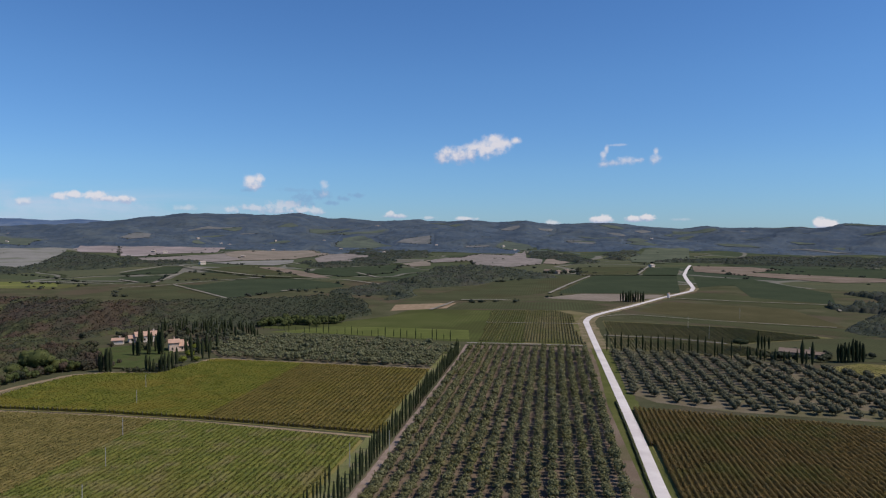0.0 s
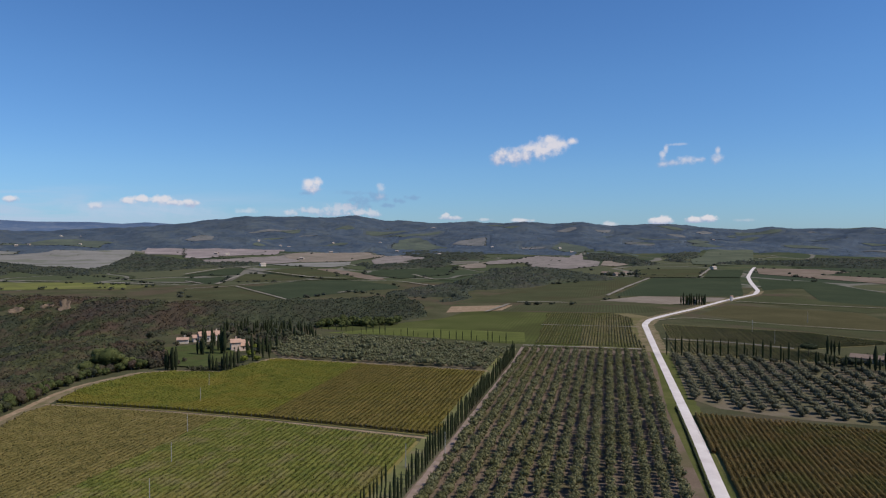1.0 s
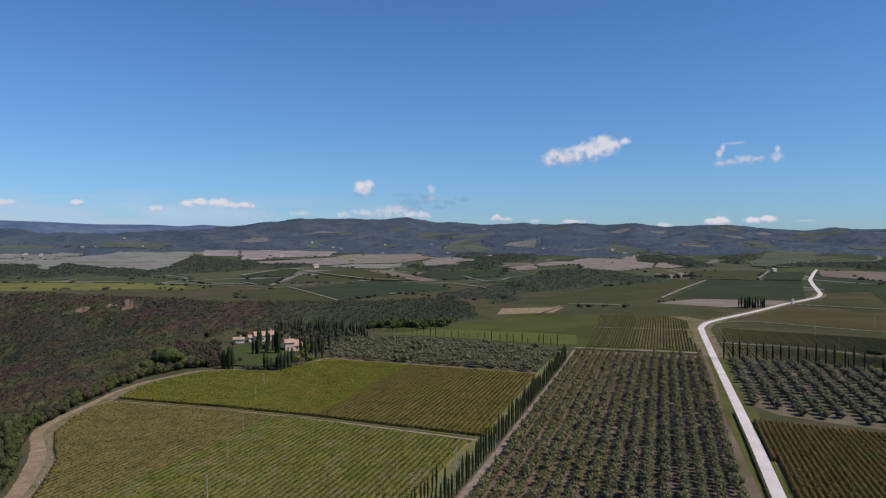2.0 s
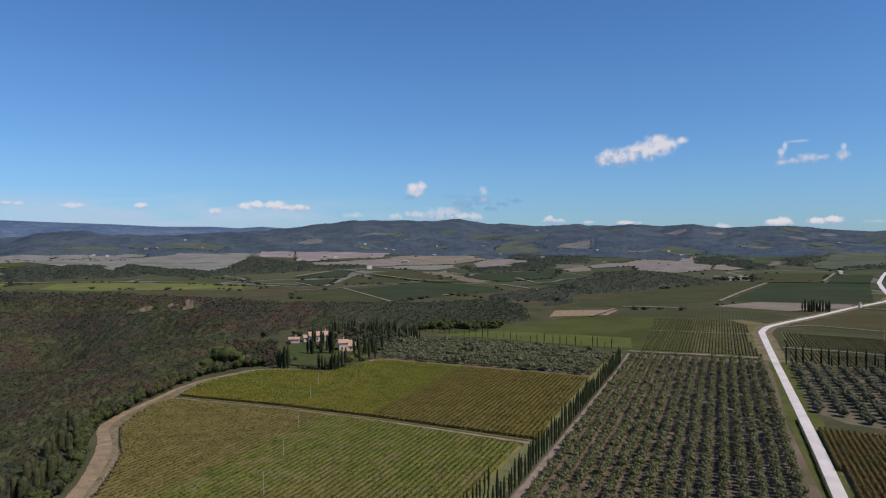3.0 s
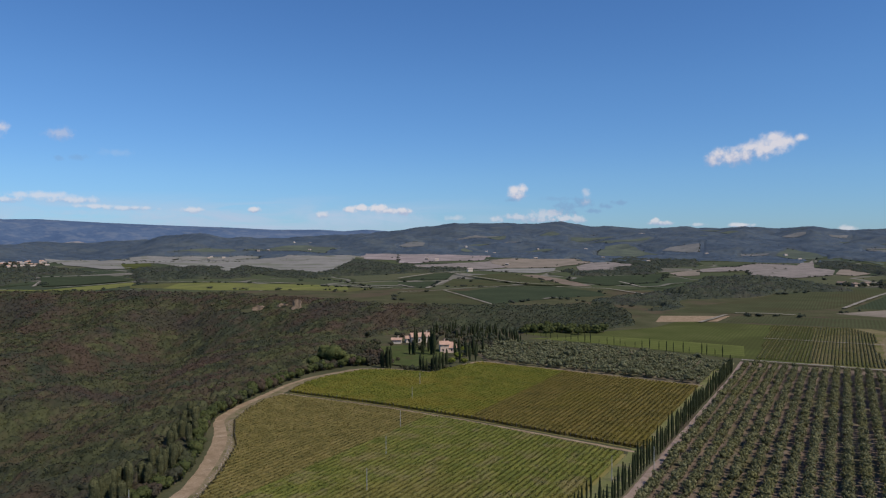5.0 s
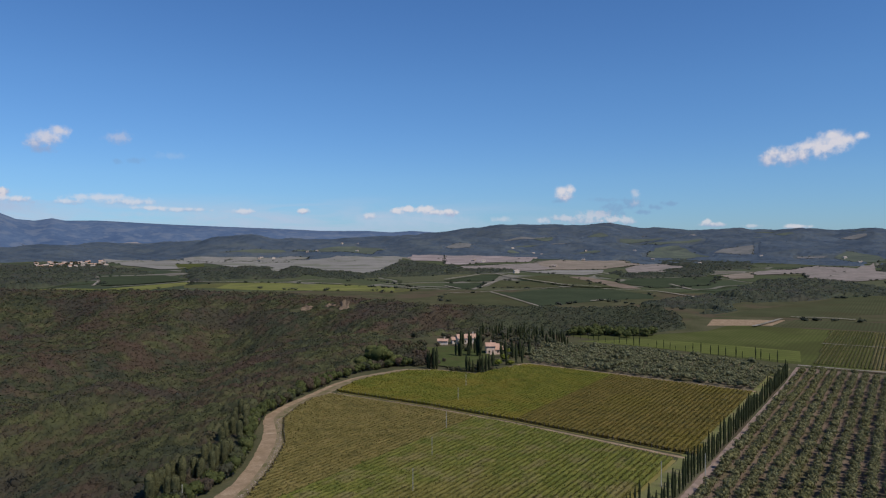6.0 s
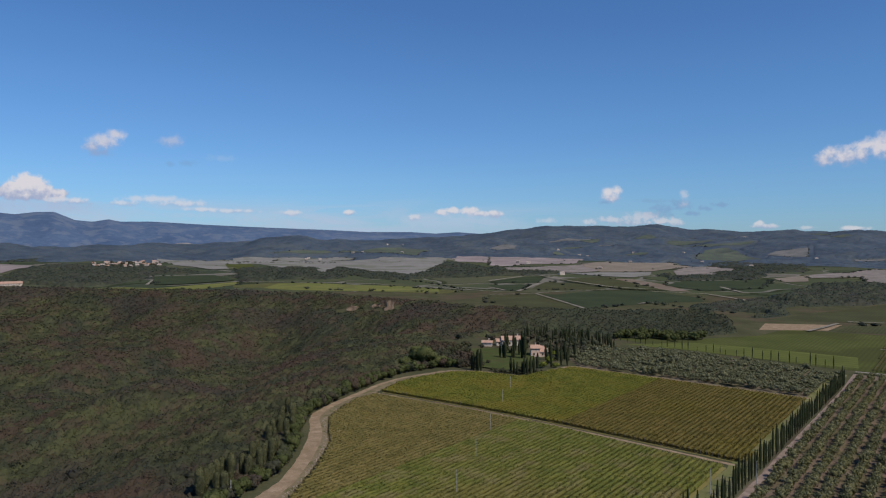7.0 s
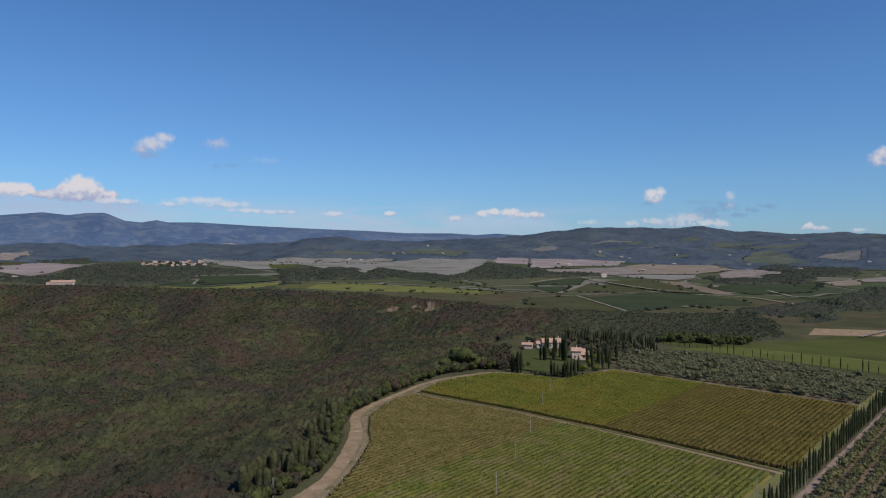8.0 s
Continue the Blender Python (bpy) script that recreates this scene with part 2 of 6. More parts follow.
def leaves(name, stops, patch=6.0, spread=0.5, fine=0.5, through_light=0.22, broad=None, by_tree=0.0, rise=0.25, eastward=None):
    """Foliage: each leaf and each patch of the plant takes its own tone, by_tree each tree of a canopy. eastward: (from, to, colour) of another kind of wood towards the north-east. broad: (size, colour, share) of whole drifts in another colour."""
    m, t = blank(name)
    g = node(t, "ShaderNodeNewGeometry")
    p = g.outputs["Position"]
    a = noise_at(t, p, patch, 3.0, 0.65)
    v = math_node(t, "ADD", math_node(t, "MULTIPLY", a, 1.0 - 0.5 * spread), math_node(t, "MULTIPLY", math_node(t, "SUBTRACT", g.outputs["Random Per Island"], 0.25), 0.5 * spread))
    if by_tree:
        tone = node(t, "ShaderNodeAttribute")
        tone.attribute_name = "tone"
        v = math_node(t, "ADD", v, math_node(t, "MULTIPLY", math_node(t, "SUBTRACT", tone.outputs["Fac"], 0.5), by_tree))
    c = ramp_color(t, v, stops)
    if broad:
        for size, tint, share, *shift in (broad if isinstance(broad[0], tuple) else (broad,)):
            where = p
            if shift:
                move = node(t, "ShaderNodeMapping", {"Location": (shift[0] * 31.0, shift[0] * 17.0, 0.0)})
                t.links.new(p, move.inputs[0])
                where = move.outputs[0]
            c = mix_color(t, math_node(t, "MULTIPLY", smooth(t, noise_at(t, where, size, 4.0, 0.65), 0.49, 0.62), share), c, tint)
    if eastward:
        x = node(t, "ShaderNodeSeparateXYZ")
        t.links.new(p, x.inputs[0])
        along = math_node(t, "MULTIPLY_ADD", x.outputs[1], 0.42, x.outputs[0])
        mixed = math_node(t, "MULTIPLY_ADD", noise_at(t, p, 28.0, 4.0), 140.0, math_node(t, "SUBTRACT", along, 70.0))
        c = mix_color(t, math_node(t, "MULTIPLY", smooth(t, mixed, eastward[0], eastward[1]), 0.8), c, eastward[2])
    finish(name, t, c, 0.75, noise_at(t, p, fine, 2.0), rise, through_light, gloss=0.1)
    return m


def plain(name, color, rough=0.7, grain=0.3, vary=0.25, depth=0.02, metal=0.0):
    m, t = blank(name)
    p = node(t, "ShaderNodeTexCoord").outputs["Object"]
    a, b = noise_at(t, p, grain * 8), noise_at(t, p, grain)
    v = math_node(t, "ADD", math_node(t, "MULTIPLY", a, 0.6), math_node(t, "MULTIPLY", b, 0.4))
    dark, light = tuple(c * (1 - vary) for c in color), tuple(min(1, c * (1 + vary)) for c in color)
    finish(name, t, ramp_color(t, v, ((0.3, dark), (0.7, light))), rough, b, depth, metal=metal)
    return m


M = {
    "scrub": earth("scrub ground", ((0.35, (0.052, 0.055, 0.030)), (0.5, (0.072, 0.074, 0.040)), (0.65, (0.10, 0.095, 0.056))), 30, 1.2, patch=(70, (0.095, 0.070, 0.052), 0.6)),
    # Crop tones lean slightly blue, a touch of distance haze painted in.
    "valley": patchwork("patchwork farmland", 150.0, ((0.0, (0.056, 0.072, 0.044)), (0.3, (0.072, 0.085, 0.048)), (0.5, (0.047, 0.062, 0.042)), (0.7, (0.090, 0.096, 0.058)), (0.85, (0.150, 0.138, 0.118)), (0.91, (0.078, 0.090, 0.056))), (0.20, 0.185, 0.16)),
    # Hill ground made bluer and lighter in colour, as if behind haze.
    "forest_hill_haze": earth("forested hillside with haze in its colour", ((0.34, (0.046, 0.064, 0.090)), (0.5, (0.061, 0.082, 0.110)), (0.66, (0.082, 0.104, 0.126))), 180, 14.0, depth=0.3, patch=(320, (0.109, 0.117, 0.094), 0.35)),
    # Mountain tones carry the aerial haze: blue and lifted in the base colour.
    "far_haze_blue": earth("far mountain tinted blue as haze", ((0.34, (0.060, 0.097, 0.168)), (0.5, (0.078, 0.120, 0.195)), (0.66, (0.110, 0.152, 0.222))), 260, 30.0, depth=1.0, patch=(90, (0.15, 0.18, 0.225), 0.5)),
    "grass": earth("verge grass", ((0.3, (0.060, 0.070, 0.024)), (0.5, (0.090, 0.100, 0.034)), (0.7, (0.14, 0.13, 0.055))), 14, 0.6),
    "lawn": earth("garden lawn", ((0.3, (0.046, 0.062, 0.023)), (0.5, (0.064, 0.080, 0.029)), (0.7, (0.090, 0.102, 0.042))), 9, 0.5, patch=(8, (0.068, 0.064, 0.030), 0.5)),
    "soil_olive": earth("tilled olive soil", ((0.3, (0.105, 0.078, 0.056)), (0.5, (0.155, 0.118, 0.088)), (0.7, (0.215, 0.170, 0.130))), 18, 0.5, patch=(16, (0.081, 0.086, 0.032), 0.5)),
    "soil_vine": earth("vineyard soil and grass", ((0.3, (0.125, 0.12, 0.04)), (0.5, (0.185, 0.165, 0.06)), (0.7, (0.25, 0.21, 0.095))), 14, 0.5),
    "soil_grove": earth("dry grass and soil of a grove", ((0.3, (0.10, 0.086, 0.056)), (0.5, (0.145, 0.122, 0.083)), (0.7, (0.20, 0.17, 0.125))), 12, 0.5, patch=(20, (0.10, 0.10, 0.048), 0.6)),
    "gravel": earth("white gravel", ((0.3, (0.50, 0.45, 0.42)), (0.5, (0.60, 0.55, 0.52)), (0.7, (0.70, 0.66, 0.62))), 8, 0.15, depth=0.03),
    "dirt": earth("warm pale dirt track", ((0.3, (0.20, 0.145, 0.09)), (0.5, (0.27, 0.20, 0.13)), (0.7, (0.36, 0.28, 0.195))), 5, 0.4, depth=0.05, patch=(3.0, (0.19, 0.14, 0.09), 0.6)),
    "lane": earth("pinkish earth lane", ((0.3, (0.200, 0.150, 0.120)), (0.5, (0.262, 0.200, 0.165)), (0.7, (0.330, 0.262, 0.222))), 4, 0.3, depth=0.04, patch=(3.0, (0.178, 0.144, 0.098), 0.5)),
    # Green of the far vines, cooled in colour to suggest haze.
    "field_green": earth("green vineyard far", ((0.3, (0.050, 0.059, 0.032)), (0.5, (0.067, 0.076, 0.039)), (0.7, (0.092, 0.096, 0.051))), 40, 1.5, lines=(8.7, 2.6, (0.05, 0.047, 0.027), 0.5), patch=(60, (0.072, 0.066, 0.036), 0.6)),
    "field_grass": earth("fresh green meadow", ((0.3, (0.058, 0.072, 0.024)), (0.5, (0.079, 0.093, 0.031)), (0.7, (0.110, 0.116, 0.045))), 40, 1.5, lines=(8.7, 2.4, (0.052, 0.057, 0.024), 0.45), patch=(60, (0.060, 0.065, 0.026), 0.7)),
    "field_fresh": earth("bright green pasture", ((0.3, (0.076, 0.094, 0.028)), (0.5, (0.102, 0.120, 0.036)), (0.7, (0.140, 0.148, 0.052))), 30, 1.2, lines=(98.7, 7.0, (0.080, 0.092, 0.030), 0.5), patch=(26, (0.085, 0.095, 0.034), 0.6)),
    # Dark vine green with a little blue haze in the colour.
    "field_dark": earth("dark green vineyard far", ((0.3, (0.035, 0.049, 0.031)), (0.5, (0.047, 0.062, 0.038)), (0.7, (0.067, 0.080, 0.047))), 50, 2.0, lines=(8.7, 3.0, (0.036, 0.043, 0.022), 0.5)),
    "field_brown": earth("brownish vineyard far", ((0.3, (0.060, 0.058, 0.030)), (0.5, (0.080, 0.074, 0.038)), (0.7, (0.11, 0.097, 0.052))), 45, 2.0, lines=(98.7, 3.0, (0.052, 0.048, 0.026), 0.4)),
    "field_yellow": earth("yellowing meadow", ((0.3, (0.11, 0.125, 0.04)), (0.5, (0.145, 0.155, 0.05)), (0.7, (0.19, 0.185, 0.07))), 40, 2.0, patch=(35, (0.10, 0.10, 0.05), 0.5)),
    "field_meadow": earth("cool green hill meadow", ((0.3, (0.070, 0.084, 0.060)), (0.5, (0.092, 0.106, 0.072)), (0.7, (0.13, 0.138, 0.095))), 60, 5.0),
    "field_straw": earth("brownish vineyard floor", ((0.3, (0.105, 0.094, 0.046)), (0.5, (0.145, 0.126, 0.065)), (0.7, (0.20, 0.165, 0.095))), 25, 1.0, patch=(28, (0.098, 0.105, 0.036), 0.8)),
    "field_tan": earth("bare tilled earth", ((0.3, (0.170, 0.143, 0.115)), (0.5, (0.225, 0.189, 0.152)), (0.7, (0.294, 0.248, 0.202))), 50, 4.0, lines=(30, 6.0, (0.184, 0.152, 0.120), 0.35), patch=(45, (0.133, 0.129, 0.097), 0.5)),
    # Grey and pink plains: colours cooled and lightened to imitate milky haze.
    "field_grey": earth("grey stubble plain", ((0.3, (0.162, 0.156, 0.142)), (0.5, (0.204, 0.198, 0.178)), (0.7, (0.264, 0.252, 0.228))), 120, 8.0, patch=(90, (0.114, 0.126, 0.084), 0.6)),
    "field_pink": earth("pinkish ploughed plain", ((0.3, (0.201, 0.170, 0.163)), (0.5, (0.259, 0.218, 0.207)), (0.7, (0.333, 0.287, 0.276))), 110, 8.0, patch=(80, (0.184, 0.167, 0.149), 0.6)),
    "clay": earth("bare clay scar", ((0.3, (0.11, 0.085, 0.06)), (0.5, (0.165, 0.125, 0.09)), (0.7, (0.235, 0.18, 0.135))), 6, 0.8),
    # Meadow and stubble of the hills: cool grey haze mixed into both colours.
    "hill_meadow_haze": earth("green hill meadow cooled as by haze", ((0.3, (0.069, 0.087, 0.071)), (0.5, (0.090, 0.108, 0.083)), (0.7, (0.121, 0.136, 0.103))), 60, 8.0, patch=(40, (0.069, 0.081, 0.075), 0.6)),
    "hill_stubble_haze": earth("hill stubble greyed as by haze", ((0.3, (0.109, 0.113, 0.113)), (0.5, (0.144, 0.145, 0.140)), (0.7, (0.196, 0.191, 0.182))), 50, 8.0, patch=(40, (0.092, 0.103, 0.098), 0.6)),
    # The next two field colours are paled and blued to imitate haze.
    "hill_pale_haze": earth("pale fields with haze in their colour", ((0.3, (0.148, 0.164, 0.197)), (0.5, (0.189, 0.201, 0.221)), (0.7, (0.238, 0.238, 0.246))), 60, 12.0, patch=(50, (0.123, 0.139, 0.164), 0.6)),
    "hill_tan_haze": earth("tan fields with haze in their colour", ((0.3, (0.22, 0.20, 0.20)), (0.5, (0.27, 0.245, 0.235)), (0.7, (0.33, 0.30, 0.28))), 60, 12.0, patch=(50, (0.19, 0.185, 0.19), 0.6)),
    "field_pale": earth("pale dry ground", ((0.3, (0.17, 0.148, 0.135)), (0.5, (0.225, 0.195, 0.175)), (0.7, (0.29, 0.255, 0.23))), 45, 5.0, patch=(30, (0.13, 0.125, 0.105), 0.7)),
    "field_clay": earth("reddish stubble", ((0.3, (0.14, 0.108, 0.085)), (0.5, (0.185, 0.145, 0.115)), (0.7, (0.24, 0.195, 0.155))), 40, 4.0, patch=(25, (0.13, 0.115, 0.075), 0.6)),
    "field_olive": earth("olive yellow vineyard far", ((0.3, (0.085, 0.090, 0.036)), (0.5, (0.112, 0.115, 0.044)), (0.7, (0.15, 0.145, 0.065))), 35, 2.5, lines=(60, 5.0, (0.07, 0.068, 0.034), 0.5), patch=(30, (0.08, 0.08, 0.045), 0.6)),
    "lane_grass": earth("grass strip of the lane", ((0.3, (0.105, 0.115, 0.045)), (0.5, (0.145, 0.152, 0.062)), (0.7, (0.20, 0.195, 0.095))), 7, 0.5, patch=(6, (0.19, 0.16, 0.10), 0.5)),
    "dry_grass": earth("dry verge grass and rubble", ((0.3, (0.13, 0.108, 0.06)), (0.5, (0.185, 0.15, 0.09)), (0.7, (0.25, 0.205, 0.14))), 7, 0.5, patch=(5, (0.085, 0.09, 0.035), 0.6)),
    "track": earth("pale far track", ((0.3, (0.180, 0.162, 0.135)), (0.5, (0.243, 0.221, 0.184)), (0.7, (0.315, 0.288, 0.248))), 12, 1.0, depth=0.05, patch=(14, (0.153, 0.144, 0.099), 0.6)),
    "vine_far": leaves("olive brown vines far", ((0.3, (0.080, 0.078, 0.030)), (0.45, (0.11, 0.104, 0.038)), (0.6, (0.15, 0.132, 0.052)), (0.75, (0.19, 0.155, 0.07))), 9.0, 0.6, through_light=0.3, broad=(((45, (0.085, 0.098, 0.032), 0.7),))),
    "vine_a": leaves("vine leaves turning yellow", ((0.3, (0.114, 0.129, 0.022)), (0.45, (0.168, 0.174, 0.029)), (0.6, (0.222, 0.208, 0.043)), (0.75, (0.282, 0.230, 0.068))), 7.0, 0.7, through_light=0.35, broad=(40, (0.219, 0.175, 0.034), 0.6)),
    "vine_a_brown": leaves("browning vine leaves", ((0.3, (0.116, 0.101, 0.029)), (0.45, (0.168, 0.137, 0.037)), (0.6, (0.216, 0.165, 0.051)), (0.75, (0.272, 0.186, 0.072))), 6.0, 0.7, through_light=0.35, broad=(35, (0.165, 0.140, 0.030), 0.6)),
    "vine_b_brown": leaves("dry brownish vine leaves", ((0.3, (0.145, 0.127, 0.042)), (0.45, (0.205, 0.172, 0.057)), (0.6, (0.265, 0.212, 0.078)), (0.75, (0.331, 0.253, 0.113))), 5.0, 0.7, through_light=0.35),
    "vine_b": leaves("green vine leaves", ((0.3, (0.120, 0.139, 0.032)), (0.45, (0.176, 0.190, 0.043)), (0.6, (0.234, 0.227, 0.058)), (0.75, (0.302, 0.257, 0.087))), 6.0, 0.7, through_light=0.35, broad=((45, (0.231, 0.179, 0.067), 0.45), (9, (0.26, 0.21, 0.105), 0.5, 7.0))),
    "vine_r": leaves("bronze vine leaves", ((0.3, (0.135, 0.104, 0.040)), (0.45, (0.195, 0.142, 0.052)), (0.6, (0.262, 0.176, 0.068)), (0.75, (0.330, 0.210, 0.098))), 3.0, 0.9, through_light=0.45, broad=(30, (0.135, 0.140, 0.041), 0.6)),
    "olive_leaf": leaves("silver green olive leaves", ((0.3, (0.116, 0.119, 0.056)), (0.45, (0.176, 0.174, 0.085)), (0.6, (0.246, 0.236, 0.122)), (0.75, (0.310, 0.294, 0.168))), 5.0, 0.7, through_light=0.35, broad=(24, (0.194, 0.185, 0.059), 0.35)),
    "old_olive_leaf": leaves("pale silver olive leaves", ((0.3, (0.112, 0.119, 0.062)), (0.45, (0.164, 0.169, 0.090)), (0.6, (0.220, 0.219, 0.124)), (0.75, (0.280, 0.272, 0.166))), 4.0, 0.6, through_light=0.35),
    "grove_leaf": leaves("dusty grey green olive leaves", ((0.3, (0.070, 0.072, 0.044)), (0.45, (0.108, 0.108, 0.065)), (0.6, (0.150, 0.146, 0.090)), (0.75, (0.20, 0.192, 0.125))), 4.0, 0.7, through_light=0.3),
    "cypress_leaf": leaves("dark cypress needles", ((0.3, (0.024, 0.031, 0.014)), (0.5, (0.038, 0.046, 0.019)), (0.7, (0.060, 0.066, 0.027))), 2.0, 0.7, through_light=0.08),
    "oak_leaf": leaves("mixed oak scrub leaves", ((0.28, (0.054, 0.060, 0.032)), (0.42, (0.072, 0.080, 0.040)), (0.55, (0.094, 0.102, 0.048)), (0.7, (0.132, 0.136, 0.064))), 12.0, 0.34, through_light=0.35, by_tree=0.30, rise=0.15,
                       broad=((24, (0.135, 0.140, 0.058), 0.5, 41.0), (75, (0.056, 0.066, 0.044), 0.75, 17.0), (48, (0.098, 0.070, 0.050), 0.85, 3.1), (110, (0.076, 0.066, 0.052), 0.75, 9.0), (20, (0.122, 0.080, 0.060), 0.45, 23.0)),
                       eastward=(-40.0, 60.0, (0.068, 0.080, 0.050))),
    "column_leaf": leaves("pale grey green foliage", ((0.3, (0.075, 0.078, 0.038)), (0.45, (0.112, 0.115, 0.054)), (0.6, (0.16, 0.158, 0.075)), (0.75, (0.22, 0.21, 0.11))), 2.0, 0.7, through_light=0.35),
    "garden_leaf": leaves("olive green garden tree leaves", ((0.3, (0.062, 0.076, 0.026)), (0.5, (0.092, 0.106, 0.036)), (0.7, (0.142, 0.148, 0.054))), 2.0, 0.6, through_light=0.3),
    "wood_leaf": leaves("cool dark broadleaf wood", ((0.3, (0.048, 0.058, 0.042)), (0.45, (0.064, 0.075, 0.050)), (0.6, (0.084, 0.094, 0.058)), (0.75, (0.115, 0.122, 0.074))), 22.0, 0.35, through_light=0.35, by_tree=0.2, rise=0.15, broad=((60, (0.080, 0.074, 0.062), 0.5),)),
    # Far forest: haze painted in as blue; broad drifts stand in for relief shading.
    "hill_leaf_haze": leaves("far forest leaves tinted blue as haze", ((0.3, (0.057, 0.080, 0.108)), (0.5, (0.075, 0.101, 0.131)), (0.7, (0.100, 0.128, 0.150))), 110.0, 0.2, 6.0, 0.2, by_tree=0.18, rise=0.1, broad=((150, (0.108, 0.128, 0.128), 0.6), (90, (0.048, 0.068, 0.090), 0.6, 5.0), (45, (0.10, 0.118, 0.128), 0.5, 11.0))),
    "bright_leaf": leaves("fresh green tree leaves", ((0.3, (0.095, 0.115, 0.02)), (0.5, (0.15, 0.17, 0.028)), (0.7, (0.22, 0.22, 0.045))), 2.0, 0.6),
    "rubble": earth("pale limestone rubble", ((0.3, (0.192, 0.152, 0.112)), (0.5, (0.272, 0.224, 0.176)), (0.7, (0.368, 0.320, 0.264))), 2, 0.2, depth=0.03),
    "bark": plain("grey brown bark", (0.13, 0.10, 0.075), 0.9, 0.1),
    "post": plain("weathered timber post", (0.26, 0.22, 0.175), 0.8, 0.1),
    "pole": plain("grey concrete pole", (0.36, 0.35, 0.31), 0.8, 0.2),
    "stone": plain("pale stone wall", (0.550, 0.470, 0.385), 0.9, 0.3),
    "old_stone": plain("grey brown field stone", (0.30, 0.25, 0.20), 0.9, 0.3),
    "plaster": plain("pinkish plaster wall", (0.590, 0.455, 0.365), 0.9, 0.4),
    "rooftile": plain("faded terracotta roof tiles", (0.43, 0.275, 0.20), 0.85, 0.35),
    "pale_roof": plain("bleached roof tiles", (0.40, 0.33, 0.28), 0.9, 0.35),
    "old_roof": plain("mossy old roof tiles", (0.20, 0.15, 0.115), 0.9, 0.35),
    "shutter": plain("dark window", (0.03, 0.03, 0.03), 0.4, 0.2),
}

# ---- mesh helpers ----
rng = np.random.default_rng(7)


def raw(name, verts, faces, material, smooth_faces=False):
    """A mesh from arrays: verts (n, 3) and faces (m, 3 or 4)."""
    me = bpy.data.meshes.new(name)
    verts, faces = np.asarray(verts, np.float32), np.asarray(faces, np.int32)
    k = faces.shape[1]
    me.vertices.add(len(verts))
    me.vertices.foreach_set("co", verts.ravel())
    me.loops.add(faces.size)
    me.loops.foreach_set("vertex_index", faces.ravel())
    me.polygons.add(len(faces))
    me.polygons.foreach_set("loop_start", np.arange(len(faces), dtype=np.int32) * k)
    me.update(calc_edges=True)
    me.materials.append(material)
    if smooth_faces:
        me.polygons.foreach_set("use_smooth", np.ones(len(faces), bool))
    return me


def part(name, bm, material, parent=None, label=""):
    """Links a bmesh as one mesh object under a thing."""
    me = bpy.data.meshes.new(name)
    bm.normal_update()
    bm.to_mesh(me)
    bm.free()
    me.materials.append(material)
    ob = new(name, me)
    ob.parent = parent
    return tagged(ob, label)


def thing(name, x, y, z, turn, label, category, group=""):
    ob = new(name)
    ob.empty_display_size = 0.5
    ob.matrix_basis = pose(x, y, z, 0, 0, turn)
    return tagged(ob, label, category, group)


def child(name, me, parent, label=""):
    ob = new(name, me)
    ob.parent = parent
    return tagged(ob, label)


def box(bm, x0, x1, y0, y1, z0, z1):
    v = [bm.verts.new(p) for p in ((x0, y0, z0), (x1, y0, z0), (x1, y1, z0), (x0, y1, z0), (x0, y0, z1), (x1, y0, z1), (x1, y1, z1), (x0, y1, z1))]
    for f in ((3, 2, 1, 0), (4, 5, 6, 7), (0, 1, 5, 4), (1, 2, 6, 5), (2, 3, 7, 6), (3, 0, 4, 7)):
        bm.faces.new([v[i] for i in f])


def tube(points, radii, sides=7):
    """A tapered limb along points, as verts and triangles."""
    pts = np.asarray(points, float)
    v, f = [], []
    for i, (p, r) in enumerate(zip(pts, radii)):
        d = pts[min(i + 1, len(pts) - 1)] - pts[max(i - 1, 0)]
        d /= np.linalg.norm(d)
        a = np.cross(d, (1.0, 0.2, 0.1))
        a /= np.linalg.norm(a)
        b = np.cross(d, a)
        for k in range(sides):
            w = 2 * math.pi * k / sides
            v.append(p + r * (math.cos(w) * a + math.sin(w) * b))
    for i in range(len(pts) - 1):
        for k in range(sides):
            q = i * sides + k, i * sides + (k + 1) % sides, (i + 1) * sides + (k + 1) % sides, (i + 1) * sides + k
            f += [(q[0], q[1], q[2]), (q[0], q[2], q[3])]
    return np.array(v), np.array(f)


def ball(level):
    bm = bmesh.new()
    bmesh.ops.create_icosphere(bm, subdivisions=level, radius=1.0)
    v = np.array([p.co[:] for p in bm.verts])
    f = np.array([[p.index for p in q.verts] for q in bm.faces])
    bm.free()
    return v, f


BALL1, BALL2 = ball(1), ball(2)


def joined(bits):
    """Several (verts, faces) as one."""
    v, f, n = [], [], 0
    for a, b in bits:
        v.append(a)
        f.append(b + n)
        n += len(a)
    return np.concatenate(v), np.concatenate(f)


def lump(center, size, rough, level=1, g=rng):
    """An uneven ball of foliage."""
    v, f = BALL1 if level == 1 else BALL2
    k = 1 + rough * (g.random(len(v)) - 0.5) * 2
    return v * k[:, None] * np.asarray(size) + np.asarray(center), f


